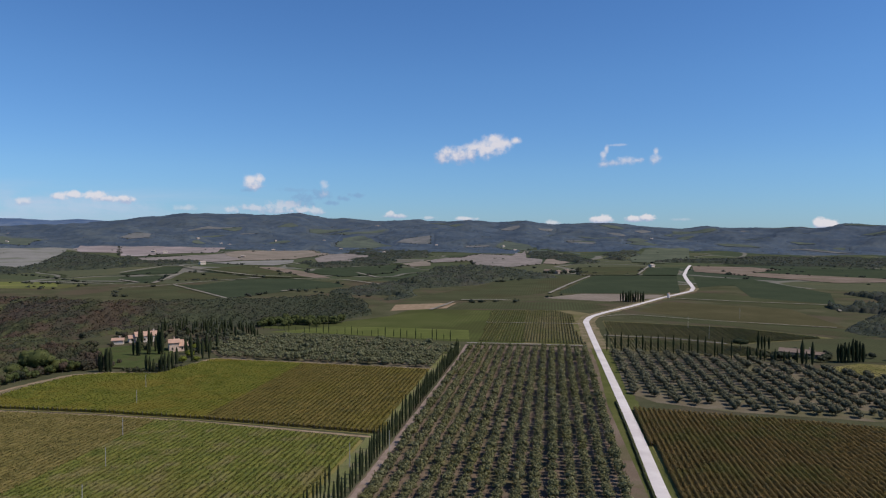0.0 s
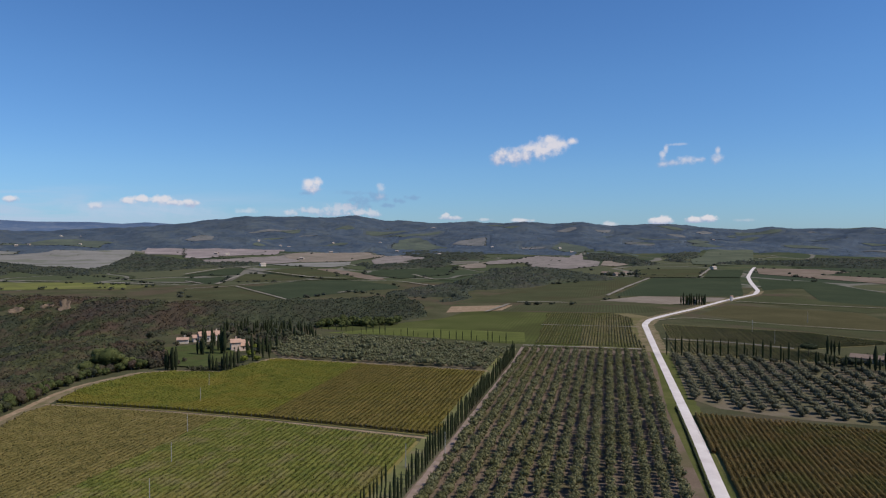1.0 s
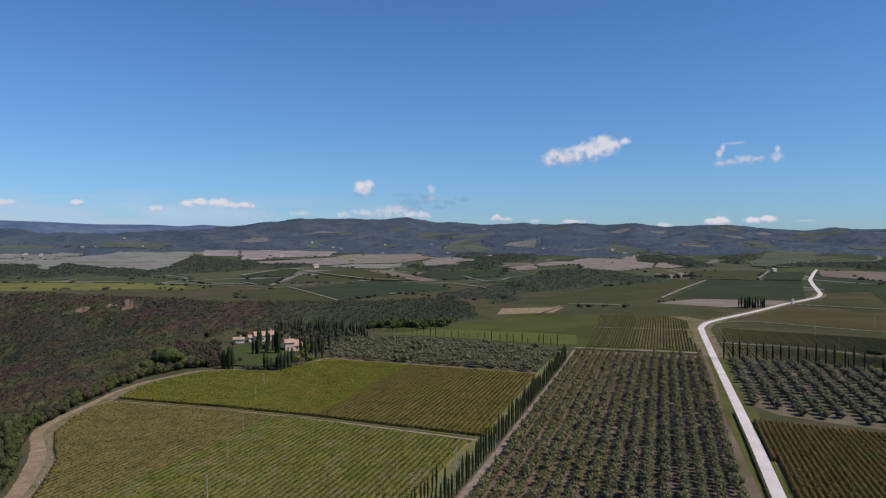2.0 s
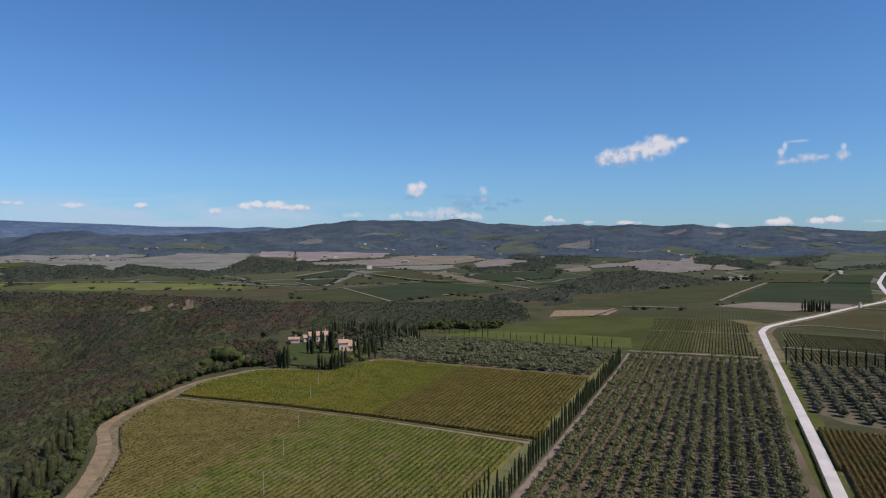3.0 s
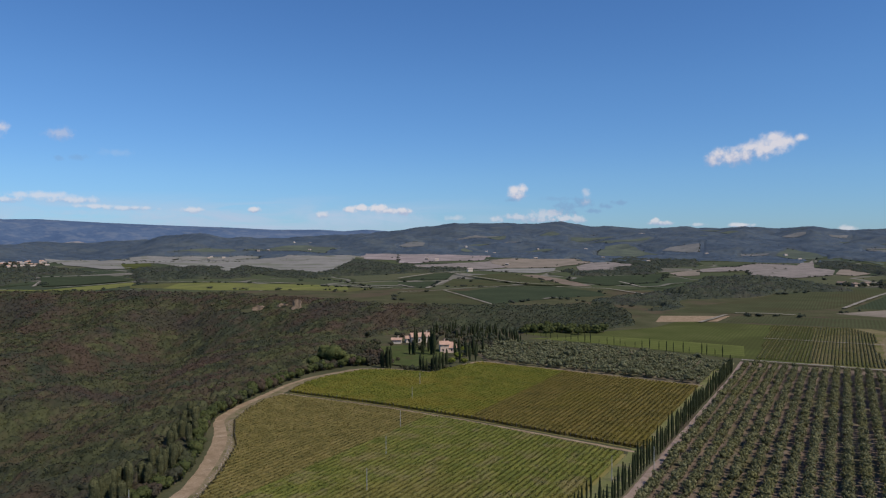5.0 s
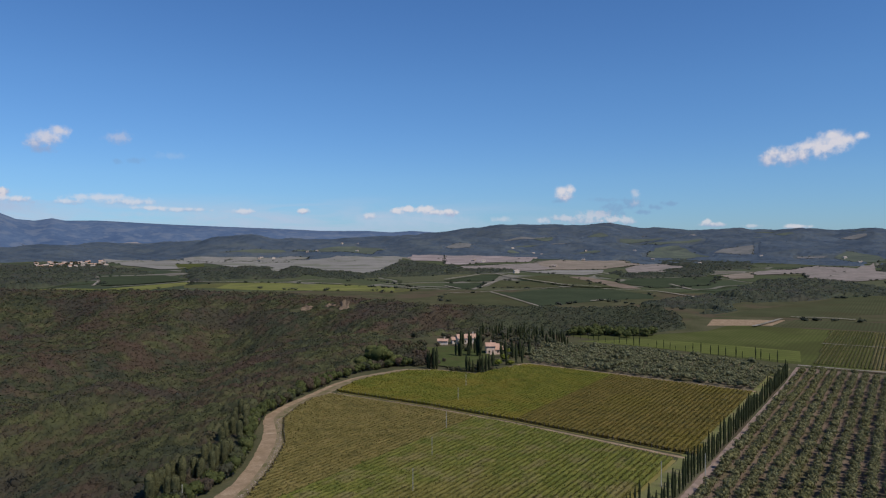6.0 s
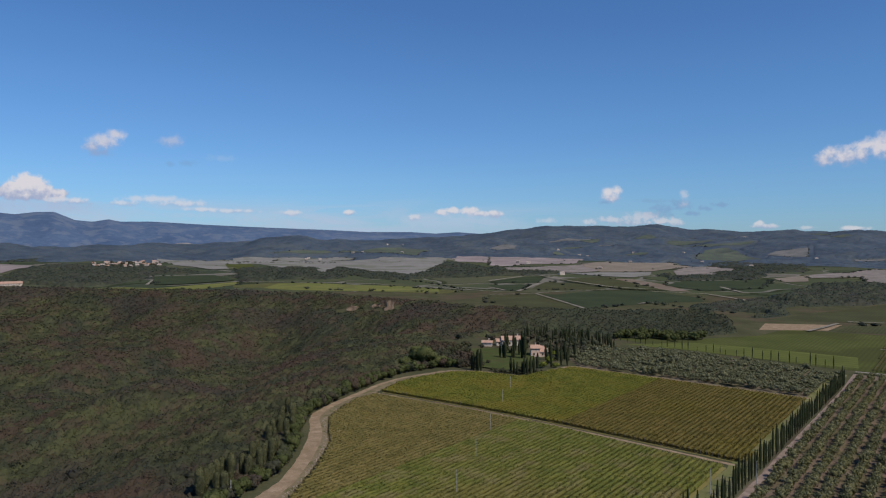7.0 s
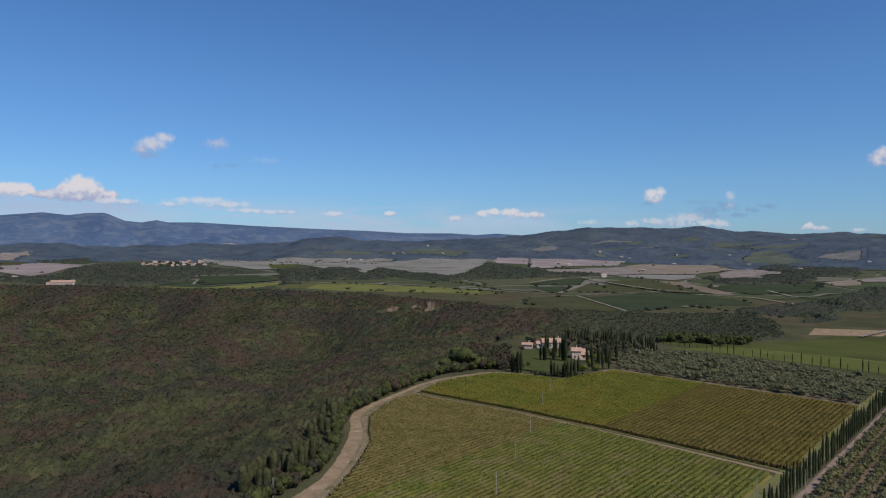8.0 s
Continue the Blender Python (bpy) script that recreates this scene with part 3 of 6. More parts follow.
def flecks(points, normals, size, g=rng, up=0.0):
    """Small leaf sprays, each a bent four-sided blade, at points facing about normals."""
    n = len(points)
    d = normals + g.normal(0, 0.55, (n, 3))
    d /= np.linalg.norm(d, axis=1)[:, None]
    a = np.cross(d, g.normal(0, 1, (n, 3)) + (0, 0, up * 3))
    a /= np.linalg.norm(a, axis=1)[:, None] + 1e-9
    b = np.cross(d, a)
    s = size * g.uniform(0.6, 1.35, (n, 1))
    bend = d * s * 0.25
    v = np.stack([points - a * s, points + b * s * 0.7 + bend, points + a * s, points - b * s * 0.7 + bend], 1).reshape(-1, 3)
    i = np.arange(n)[:, None] * 4
    return v, np.concatenate([i + (0, 1, 2), i + (0, 2, 3)])


def on_lumps(centers, sizes, count, g=rng):
    """Points on the outside of a cluster of ellipsoids, and their normals."""
    c, s = np.asarray(centers, float), np.asarray(sizes, float)
    w = (s[:, 0] * s[:, 2]) / (s[:, 0] * s[:, 2]).sum()
    i = g.choice(len(c), count, p=w)
    n = g.normal(0, 1, (count, 3))
    n /= np.linalg.norm(n, axis=1)[:, None]
    p = c[i] + n * s[i] * g.uniform(0.85, 1.12, (count, 1))
    return p, n


def crown(width, low, high, lumps, sprays, leaf, g, level=1, flat=0.8, core=0.9):
    """A crown of clustered clumps between two heights, with leaf sprays all over."""
    c, s = [], []
    mid, half = (low + high) / 2, (high - low) / 2
    for k in range(lumps):
        w = 2 * math.pi * k / lumps + g.uniform(-0.5, 0.5)
        r = width * 0.5 * g.uniform(0.3, 0.62) if k else 0.0
        z = mid + half * g.uniform(-0.45, 0.5) * flat
        q = width * g.uniform(0.22, 0.34)
        c.append((r * math.cos(w), r * math.sin(w), z))
        s.append((q, q, min(q, half * 0.8) * g.uniform(0.8, 1.05)))
    bits = [lump(a, np.array(b) * core, 0.25, level, g) for a, b in zip(c, s)]
    if sprays:
        bits.append(flecks(*on_lumps(c, s, sprays, g), leaf, g))
    return joined(bits)


def scatter(kinds, x, y, z, scale, g, squash=0.15):
    """Many plants as one mesh: each place takes one of the kinds, turned and sized at random."""
    vs, fs, n = [], [], 0
    which = g.integers(0, len(kinds), len(x))
    for k, (v, f) in enumerate(kinds):
        i = np.where(which == k)[0]
        if not len(i):
            continue
        a = g.uniform(0, 2 * math.pi, len(i))
        s = scale[i]
        c, d = np.cos(a) * s, np.sin(a) * s
        zz = s * g.uniform(1 - squash, 1 + squash, len(i))
        q = np.empty((len(i), len(v), 3), np.float32)
        q[:, :, 0] = c[:, None] * v[None, :, 0] - d[:, None] * v[None, :, 1] + x[i, None]
        q[:, :, 1] = d[:, None] * v[None, :, 0] + c[:, None] * v[None, :, 1] + y[i, None]
        q[:, :, 2] = zz[:, None] * v[None, :, 2] + z[i, None]
        vs.append(q.reshape(-1, 3))
        fs.append((f[None] + (np.arange(len(i)) * len(v))[:, None, None] + n).reshape(-1, 3))
        n += len(i) * len(v)
    return np.concatenate(vs), np.concatenate(fs)


def stuff(name, vf, material, label, category):
    return tagged(new(name, raw(name, *vf, material)), label, category, kind="stuff")


# ---- the land ----
# the lie of the land: a flat farmed plateau, a wooded ravine to the west, a far ring of hills
EYE = 66.0
RIDGE_AZ = (-60, -32, -29, -26, -23, -20.5, -18.4, -14, -11.6, -8.9, -6.7, -4.4, -2.1, -0.3, 2, 4.8, 7.5, 9.3, 11.4, 14, 17, 20, 22, 25, 28.7, 35, 45, 70)
RIDGE_EL = (0.3, 0.37, 0.2, 0.11, 0.27, 0.34, 0.25, 0.41, 0.41, 0.22, 0.57, 0.33, 0.65, 0.55, 0.76, 0.66, 0.78, 0.72, 1.14, 0.92, 0.92, 1.05, 0.72, 0.48, 0.3, 0.1, -0.4, -0.4)
WOOD = ((-196, 345), (-186, 330), (-176, 318), (-181, 300), (-182, 278), (-178, 246), (-172, 219), (-167, 203), (-148, 177), (-133, 150), (-130, 133), (-126, 115), (-117, 90),
        (-120, 20), (-160, -120), (-420, -300), (-900, -250), (-1250, 120), (-1045, 530), (-722, 648), (-532, 686), (-380, 658), (-298, 615), (-190, 650), (-90, 690), (-62, 610),
        (-52, 536), (-75, 500), (-128, 470), (-160, 455), (-195, 440), (-222, 400), (-210, 350))


def ramp(a, b, v):
    s = np.clip((v - a) / (b - a), 0, 1)
    return s * s * (3 - 2 * s)


def inside(poly, x, y):
    p = np.asarray(poly, float)
    ok = np.zeros(np.shape(x), bool)
    for (x0, y0), (x1, y1) in zip(p, np.roll(p, -1, 0)):
        cut = (y0 > y) != (y1 > y)
        ok ^= cut & (x < (x1 - x0) * (y - y0) / (y1 - y0 + 1e-9) + x0)
    return ok


def rim(poly, x, y):
    p = np.asarray(poly, float)
    best = np.full(np.shape(x), 1e9)
    for a, b in zip(p, np.roll(p, -1, 0)):
        e = b - a
        k = np.clip(((x - a[0]) * e[0] + (y - a[1]) * e[1]) / (e @ e), 0, 1)
        best = np.minimum(best, np.hypot(x - a[0] - k * e[0], y - a[1] - k * e[1]))
    return best


def rolling(x, y):
    return (np.sin(x / 260 + 1.3 * np.sin(y / 410)) + np.sin(y / 230 + 2 + np.sin(x / 350)) + 0.6 * np.sin((x + y) / 110 + 1) + 0.5 * np.sin((x - 1.4 * y) / 85)
            + 0.25 * np.sin((1.3 * x + y) / 43) + 0.25 * np.sin((x - 0.7 * y) / 37))


def height(x, y):
    """The ground's height at x, y (arrays)."""
    x, y = np.asarray(x, float), np.asarray(y, float)
    r = np.hypot(x, y)
    az = np.degrees(np.arctan2(-x, y))
    crest = EYE + 4250 * np.tan(np.radians(np.interp(az, RIDGE_AZ, RIDGE_EL))) - 6
    z = crest * ramp(2300, 4250, r) + rolling(x, y) * (5 * ramp(1300, 2200, r) + 7 * ramp(2300, 3200, r) * (1 - 0.85 * ramp(3600, 4200, r)))
    z += 72 * np.exp(-((az - 40.5) / 4.0) ** 2 - ((r - 3050) / 330) ** 2)
    z -= 40 * ramp(4300, 4900, r)
    deep = np.where(inside(WOOD, x, y), rim(WOOD, x, y), 0)
    gully = np.sin((x + 0.35 * y) / 41 + 1.2 * np.sin(y / 110)) + 0.6 * np.sin((0.8 * x - 0.6 * y) / 66 + 2)
    return z - 34 * ramp(0, 170, deep) + 8.5 * ramp(45, 150, deep) * gully + 4.5 * ramp(25, 120, deep) * (np.sin((x + 0.45 * y) / 19 + 1.1 * np.sin(y / 47)) + 0.7 * np.sin((0.9 * y - 0.5 * x) / 27 + np.sin(x / 60)))


def land():
    """The whole ground as one sheet out to the horizon."""
    az = np.radians(np.concatenate([np.arange(-180, -40, 4.0), np.arange(-40, 72, 0.4), np.arange(72, 180, 4.0)]))
    r = np.concatenate([[0.0], np.geomspace(20, 890, 100), np.arange(902, 2000, 14.0), np.arange(2000, 4320, 17.0), np.geomspace(4340, 4950, 10)])
    a, q = np.meshgrid(az, r)
    x, y = -np.sin(a) * q, np.cos(a) * q
    v = np.stack([x, y, height(x, y)], 2).reshape(-1, 3)
    n, m = len(r), len(az)
    i, j = np.meshgrid(np.arange(n - 1), np.arange(m), indexing="ij")
    k = (j + 1) % m
    f = np.stack([i * m + j, (i + 1) * m + j, (i + 1) * m + k, i * m + k], 2).reshape(-1, 4)[:, ::-1]
    me = raw("ground", v, f, M["scrub"], True)
    me.materials.append(M["valley"])
    me.materials.append(M["forest_hill_haze"])
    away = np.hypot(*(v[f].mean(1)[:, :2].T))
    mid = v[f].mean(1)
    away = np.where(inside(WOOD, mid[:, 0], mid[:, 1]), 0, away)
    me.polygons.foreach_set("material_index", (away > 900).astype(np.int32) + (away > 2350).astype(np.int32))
    tagged(new("ground", me), "rolling Tuscan farmland and wooded hills", "ground", kind="structure")


land()

BLUE_AZ = (18, 21, 24, 27.3, 29, 31, 34.6, 37.8, 42.3, 46.7, 50.9, 53, 53.8, 54.9, 56, 57.3, 58.5, 59.7, 61.3, 63.8, 70, 80)
BLUE_EL = (-0.8, 0.0, 0.40, 0.62, 0.5, 0.62, 0.62, 0.78, 0.93, 1.11, 1.33, 1.3, 1.46, 1.27, 1.38, 1.94, 1.9, 1.72, 1.89, 1.63, 1.5, 1.2)


def blue_height(x, y):
    r, az = np.hypot(x, y), np.degrees(np.arctan2(-x, y))
    top = EYE + 4800 * np.tan(np.radians(np.interp(az, BLUE_AZ, BLUE_EL)))
    return -45 + (top + 45) * ramp(3600, 4800, r) + (rolling(x * 0.6, y * 0.6) * 5 + 5 * np.sin(az * 1.7 + np.sin(r / 260))) * ramp(3600, 3900, r) * (1 - ramp(4300, 4750, r))


def mountains():
    """Blue mountains at the end of the valley, with haze painted into their colour."""
    az, r = np.meshgrid(np.arange(18, 80, 0.2), np.linspace(3500, 4960, 40))
    x, y = -np.sin(np.radians(az)) * r, np.cos(np.radians(az)) * r
    z = blue_height(x, y)
    n, m = az.shape
    i, j = np.meshgrid(np.arange(n - 1), np.arange(m - 1), indexing="ij")
    f = np.stack([i * m + j, i * m + j + 1, (i + 1) * m + j + 1, (i + 1) * m + j], 2).reshape(-1, 4)
    tagged(new("backdrop", raw("backdrop", np.stack([x, y, z], 2).reshape(-1, 3), f, M["far_haze_blue"], True)), "blue mountains at the valley's end, haze put into the colour", "mountains", kind="structure")


mountains()

layer = [0]


def sheet(name, poly, material, label, category="field", step=None, lift_by=0.03, kind="structure", over=None):
    """A field, lawn or track draped over the ground inside a polygon."""
    bm = bmesh.new()
    bm.faces.new([bm.verts.new((x, y, 0)) for x, y in poly])
    if step:
        xs, ys = [p[0] for p in poly], [p[1] for p in poly]
        for axis, lo, hi in ((0, min(xs), max(xs)), (1, min(ys), max(ys))):
            for c in np.arange(math.floor(lo / step) * step + step, hi, step):
                at = Vector((c, 0, 0)) if axis == 0 else Vector((0, c, 0))
                bmesh.ops.bisect_plane(bm, geom=bm.verts[:] + bm.edges[:] + bm.faces[:], plane_co=at, plane_no=(1, 0, 0) if axis == 0 else (0, 1, 0))
    bmesh.ops.triangulate(bm, faces=bm.faces[:])
    layer[0] += 1
    vs = bm.verts[:]
    z = (over or height)(np.array([v.co.x for v in vs]), np.array([v.co.y for v in vs]))
    for v, h in zip(vs, z):
        v.co.z = h + lift_by + layer[0] * 0.004
    for f in bm.faces:
        f.normal_update()
        if f.normal.z < 0:
            f.normal_flip()
    return tagged(part(name, bm, material), label, category, kind=kind)


def ribbon(name, line, width, material, label, category="road", step=4.0, lift_by=0.06, ragged=0.0, kind="structure"):
    """A road or path along a smooth line."""
    p = np.asarray(line, float)
    s = np.r_[0, np.cumsum(np.hypot(*np.diff(p, axis=0).T))]
    k = np.arange(0, s[-1], step)
    x, y = np.interp(k, s, p[:, 0]), np.interp(k, s, p[:, 1])
    for _ in range(3):
        x[1:-1], y[1:-1] = (x[:-2] + 2 * x[1:-1] + x[2:]) / 4, (y[:-2] + 2 * y[1:-1] + y[2:]) / 4
    dx, dy = np.gradient(x), np.gradient(y)
    d = np.hypot(dx, dy)
    nx, ny = -dy / d, dx / d
    w = np.interp(k, s, width) if isinstance(width, (tuple, list)) else np.full(len(k), float(width))
    g = np.random.default_rng(len(k))
    across = np.linspace(-0.5, 0.5, 5)
    off = across[None] * w[:, None]
    off[:, 0] -= ragged * g.random(len(k))
    off[:, -1] += ragged * g.random(len(k))
    X, Y = x[:, None] + nx[:, None] * off, y[:, None] + ny[:, None] * off
    layer[0] += 1
    Z = height(X, Y) + lift_by + layer[0] * 0.004 - (np.abs(across) > 0.4)[None] * 0.04
    n, m = X.shape
    i, j = np.meshgrid(np.arange(n - 1), np.arange(m - 1), indexing="ij")
    f = np.stack([i * m + j, i * m + j + 1, (i + 1) * m + j + 1, (i + 1) * m + j], 2).reshape(-1, 4)[:, ::-1]
    return tagged(new(name, raw(name, np.stack([X, Y, Z], 2).reshape(-1, 3), f, material, True)), label, category, kind=kind)


ROW = 8.7       # bearing of the planted rows, degrees clockwise from +y
U = np.array((math.sin(radians(ROW)), math.cos(radians(ROW))))
V = np.array((U[1], -U[0]))


def rows_in(poly, spacing, turn=0.0, margin=0.0):
    """The planted lines inside a polygon, as pairs of end points."""
    a = radians(ROW + turn)
    u, v = np.array((math.sin(a), math.cos(a))), np.array((math.cos(a), -math.sin(a)))
    p = np.asarray(poly, float)
    c, s = p @ v, p @ u
    lines = []
    for k in np.arange(c.min() + spacing / 2, c.max(), spacing):
        hits = []
        for i in range(len(p)):
            j = (i + 1) % len(p)
            if (c[i] > k) != (c[j] > k):
                hits.append(s[i] + (s[j] - s[i]) * (k - c[i]) / (c[j] - c[i]))
        hits.sort()
        for a0, a1 in zip(hits[::2], hits[1::2]):
            if a1 - a0 > 2 * margin + 4:
                lines.append((k * v + (a0 + margin) * u, k * v + (a1 - margin) * u))
    return lines


# ---- roads, tracks and field floors ----
FIELD_A = ((-168, 254.5), (-171, 272), (-169, 288), (-161, 309), (-150, 315), (-127, 314), (-121, 334), (-113, 350), (-6, 327), (-20.5, 224), (-83, 240.5), (-120, 248))
FIELD_B = ((-167, 249), (-120, 243), (-83, 235.5), (-24.5, 218), (-43, 100), (-100, 100), (-115.5, 128), (-121.5, 144), (-126.5, 156), (-133, 169), (-140, 181.7), (-148.6, 192), (-159.5, 206.4), (-165.5, 223), (-168, 236), (-168.5, 248))
OLIVES = ((-28, 100), (14, 390), (80, 384), (60, 262), (45, 160), (39, 100))
FIELD_R = ((70, 258), (59, 176), (49, 100), (230, 100), (250, 222), (150, 231), (111, 245))
GROVE_R = ((92, 382), (75, 284), (82, 268), (104, 255), (150, 242), (230, 230), (225, 290), (180, 334), (152, 364))
GROVE_L = ((-112, 356), (-5, 332), (8, 392), (-30, 410), (-75, 430), (-125, 424), (-130, 385))
sheet("field_floor", ((-40, 80), (-33.5, 110), (15, 402), (84, 390), (62, 262), (40, 80)), M["soil_olive"], "pinkish tilled soil under the olive rows")
sheet("field_floor", FIELD_A, M["soil_vine"], "grassy soil of a vineyard")
sheet("field_floor", FIELD_B, M["soil_vine"], "grassy soil of a vineyard")
sheet("field_floor", FIELD_R, M["soil_vine"], "grassy soil of a bronze vineyard")
sheet("field_floor", GROVE_R, M["soil_grove"], "dry soil under scattered olive trees")
sheet("field_floor", GROVE_L, M["soil_grove"], "dry soil under an old olive grove")
ROAD = ((40, 60), (55, 174), (63, 226), (69, 268), (86, 389), (97, 465), (103, 506), (112, 533), (130, 562), (165, 611), (215, 688), (242, 724), (269, 762), (287, 805), (325, 937), (357, 1041), (420, 1209), (464, 1321))
ribbon("grass_verge", ROAD[:6], 10.5, M["grass"], "green grass verge beside the gravel road", "verge", ragged=1.0, lift_by=0.02)
ribbon("grass_verge", ROAD[4:14], 11.0, M["dry_grass"], "trodden brown shoulder of the gravel road", "verge", ragged=1.5, lift_by=0.1)
ribbon("road", ROAD, (3.5, 3.5, 3.5, 3.5, 3.5, 3.8, 4.2, 4.4, 4.4, 4.4, 4.4, 4.4, 4.4, 4.4, 5, 5, 5, 5), M["gravel"], "winding white gravel country road", lift_by=0.14)
ribbon("grass_verge", ((-106, 70), (-116, 110), (-121, 140), (-128.5, 155), (-138.5, 174), (-149, 190), (-162, 204), (-168, 221), (-172.5, 247), (-176, 270), (-174, 288), (-165, 312)), 6.2, M["dry_grass"], "dry trodden grass and rubble beside the dirt track", "verge", ragged=1.0, lift_by=0.06, step=2.0)
ribbon("farm_track", ((-107, 70), (-118, 112), (-123.5, 132), (-127.3, 147.5), (-131.1, 155.6), (-135.6, 164.6), (-140.9, 174.2), (-145.6, 182), (-151.2, 190.2), (-158, 198.4), (-163.8, 204.7), (-168, 211.6), (-170.4, 220.2), (-172.4, 229.5), (-173.6, 240), (-175, 251), (-177.6, 269), (-176.5, 286),
                        (-166, 313), (-152, 319), (-126, 317), (-122, 336), (-116, 355), (-70, 345), (-4, 330)),
       (6.4, 6.4, 6.2, 5.4, 5.0, 5.4, 5.7, 5.9, 5.5, 4.6, 4.4, 4.4, 4.0, 3.9, 3.6, 3.3, 2.7, 2.3, 2.2, 2.2, 2.2, 2.6, 2.6, 2.6, 2.6), M["dirt"], "pale dirt track round the vineyard", ragged=0.5, step=1.6)
ribbon("farm_track", ((-171, 252.5), (-120, 246), (-83, 238.5), (-22, 221.5)), 1.1, M["dirt"], "narrow earth track between two vineyards", ragged=0.5)
ribbon("farm_lane", ((-35.6, 100), (-31.6, 110), (-11.5, 234), (8.1, 356), (14.0, 402)), 1.7, M["lane"], "straight pinkish earth lane between the cypresses and the olive rows", lift_by=0.09, step=2.0, ragged=0.3)
ribbon("grass_verge", ((-42, 100), (-38.5, 110), (-18.4, 234), (1.2, 356), (7.0, 398)), 6.0, M["lane_grass"], "green grass strip along the cypresses", "verge", ragged=0.8, lift_by=0.05, step=2.0)

# far fields, nearest first: name of the cover, corners


def at_bearing(az, r):
    return -math.sin(radians(az)) * r, math.cos(radians(az)) * r


FAR = []


def far_field(cover, label, *poly):
    away = max(math.hypot(*p) for p in poly)
    sheet("field", poly, M[cover], label, step=None if away < 1250 else 20.0, lift_by=0.03 if away < 1250 else 0.35 + 0.008 * len(FAR))
    FAR.append(poly)


far_field("field_straw", "green vineyard in even rows", (47, 406.5), (83, 402), (95, 470), (118, 548), (104, 574), (68, 574))
far_field("field_grass", "smooth green field below the wood", (-125, 470), (-73, 442), (6, 413), (47, 406.5), (68, 574), (-25, 578), (-40, 532), (-73, 495))
far_field("field_fresh", "bright green pasture behind a cypress row", (-112, 446), (-73, 441), (-28, 428), (16, 420), (17, 459), (-31, 470), (-72, 474))
far_field("dirt", "bare tilled strip at the wood's edge", (-42, 566), (-41, 612), (13, 630), (3, 586))
far_field("field_green", "narrow green strip", (8, 584), (19, 634), (117, 640), (138, 617), (144, 601), (117, 578))
far_field("field_green", "long green vineyard slope", (-43, 640), (68, 881), (168, 1014), (213, 1016), (103, 726), (24, 650))
far_field("field_dark", "dark green rectangular vineyard", (118, 730), (222, 1023), (341, 1027), (248, 734))
far_field("field_tan", "bare strip of earth beside the road", (96, 678), (145, 727), (226, 717), (206, 681), (154, 648))
far_field("field_straw", "vineyard beside the road bend", (104, 438), (166, 404), (241, 431), (199, 478), (116, 510))
far_field("field_straw", "vineyard behind a cypress row", (94, 388), (150, 366), (190, 362), (171, 402), (103, 432))
far_field("field_green", "long green field", (135, 531), (198, 485), (256, 432), (300, 450), (269, 473), (197, 524), (154, 553))
far_field("field_brown", "brownish vineyard on a rise", (158, 569), (205, 649), (292, 590), (275, 477), (209, 504))
far_field("field_green", "green vineyard beyond the road", (224, 680), (272, 748), (336, 679), (338, 605), (295, 590))
far_field("field_dark", "dark vineyard beside the far road", (294, 809), (354, 855), (303, 690), (352, 629), (409, 742), (418, 952), (358, 1007))
far_field("field_clay", "pinkish ploughed strip", (455, 1286), (550, 1255), (587, 1021), (620, 911), (496, 887), (444, 1013), (400, 1120))
far_field("field_dark", "dark vine rows behind the ploughed strip", (484, 1094), (608, 967), (800, 1100), (755, 1201), (605, 1223))
far_field("field_green", "green field by a farm", (185, 353), (207, 355), (300, 330), (330, 400), (260, 428), (220, 430))
far_field("field_green", "sloping green vineyard on the far rim", (-344, 748), (-309, 808), (-200, 651), (-246, 650), (-309, 672))
far_field("field_dark", "dark green vineyard above the wood", (-282, 812), (-264, 894), (-201, 928), (-125, 850), (-113, 797), (-150, 761), (-173, 718), (-198, 658), (-302, 811))
far_field("field_green", "green terrace between pale tracks", (-347, 890), (-385, 1050), (-321, 1033), (-253, 934), (-282, 882))
far_field("field_dark", "wedge of dark vines", (-452, 983), (-467, 1173), (-440, 1202), (-383, 1012))
far_field("field_dark", "small dark vineyard between tracks", (-429, 934), (-392, 970), (-377, 975), (-341, 834), (-375, 853), (-409, 890))
far_field("field_green", "green field on a gentle rise", (-390, 1131), (-343, 1240), (-265, 1099), (-184, 950), (-237, 938), (-339, 1059))
far_field("field_clay", "reddish tan stubble strip", (-329, 1175), (-290, 1204), (-208, 1074), (-150, 944), (-171, 940), (-274, 1084))
far_field("field_dark", "dark green field behind the stubble", (-199, 1167), (-74, 1290), (-72, 1055), (-133, 959), (-203, 1050))
far_field("field_olive", "dull field along the rim", (-748, 748), (-731, 822), (-549, 841), (-405, 812), (-412, 754), (-500, 750), (-660, 732), (-710, 710))
far_field("field_yellow", "bright yellow-green field along the rim", (-718, 808), (-690, 846), (-602, 843), (-509, 849), (-456, 831), (-426, 778), (-476, 760), (-541, 735), (-602, 715), (-666, 720))
far_field("field_yellow", "bright green pasture along the rim", (-873, 600), (-848, 640), (-790, 650), (-804, 818), (-753, 766), (-723, 662), (-760, 642))
far_field("field_tan", "pale tan strip among dark fields", (-76, 1326), (-36, 1442), (-26, 1466), (-22, 1262), (-54, 1225))
far_field("field_grey", "wide grey stubble plain", (-1240, 1292), (-1543, 1873), (-1373, 1906), (-1422, 2157), (-1145, 2181), (-862, 1591), (-765, 1485), (-674, 1124), (-861, 1239), (-1016, 1349), (-878, 1122), (-1077, 1222))
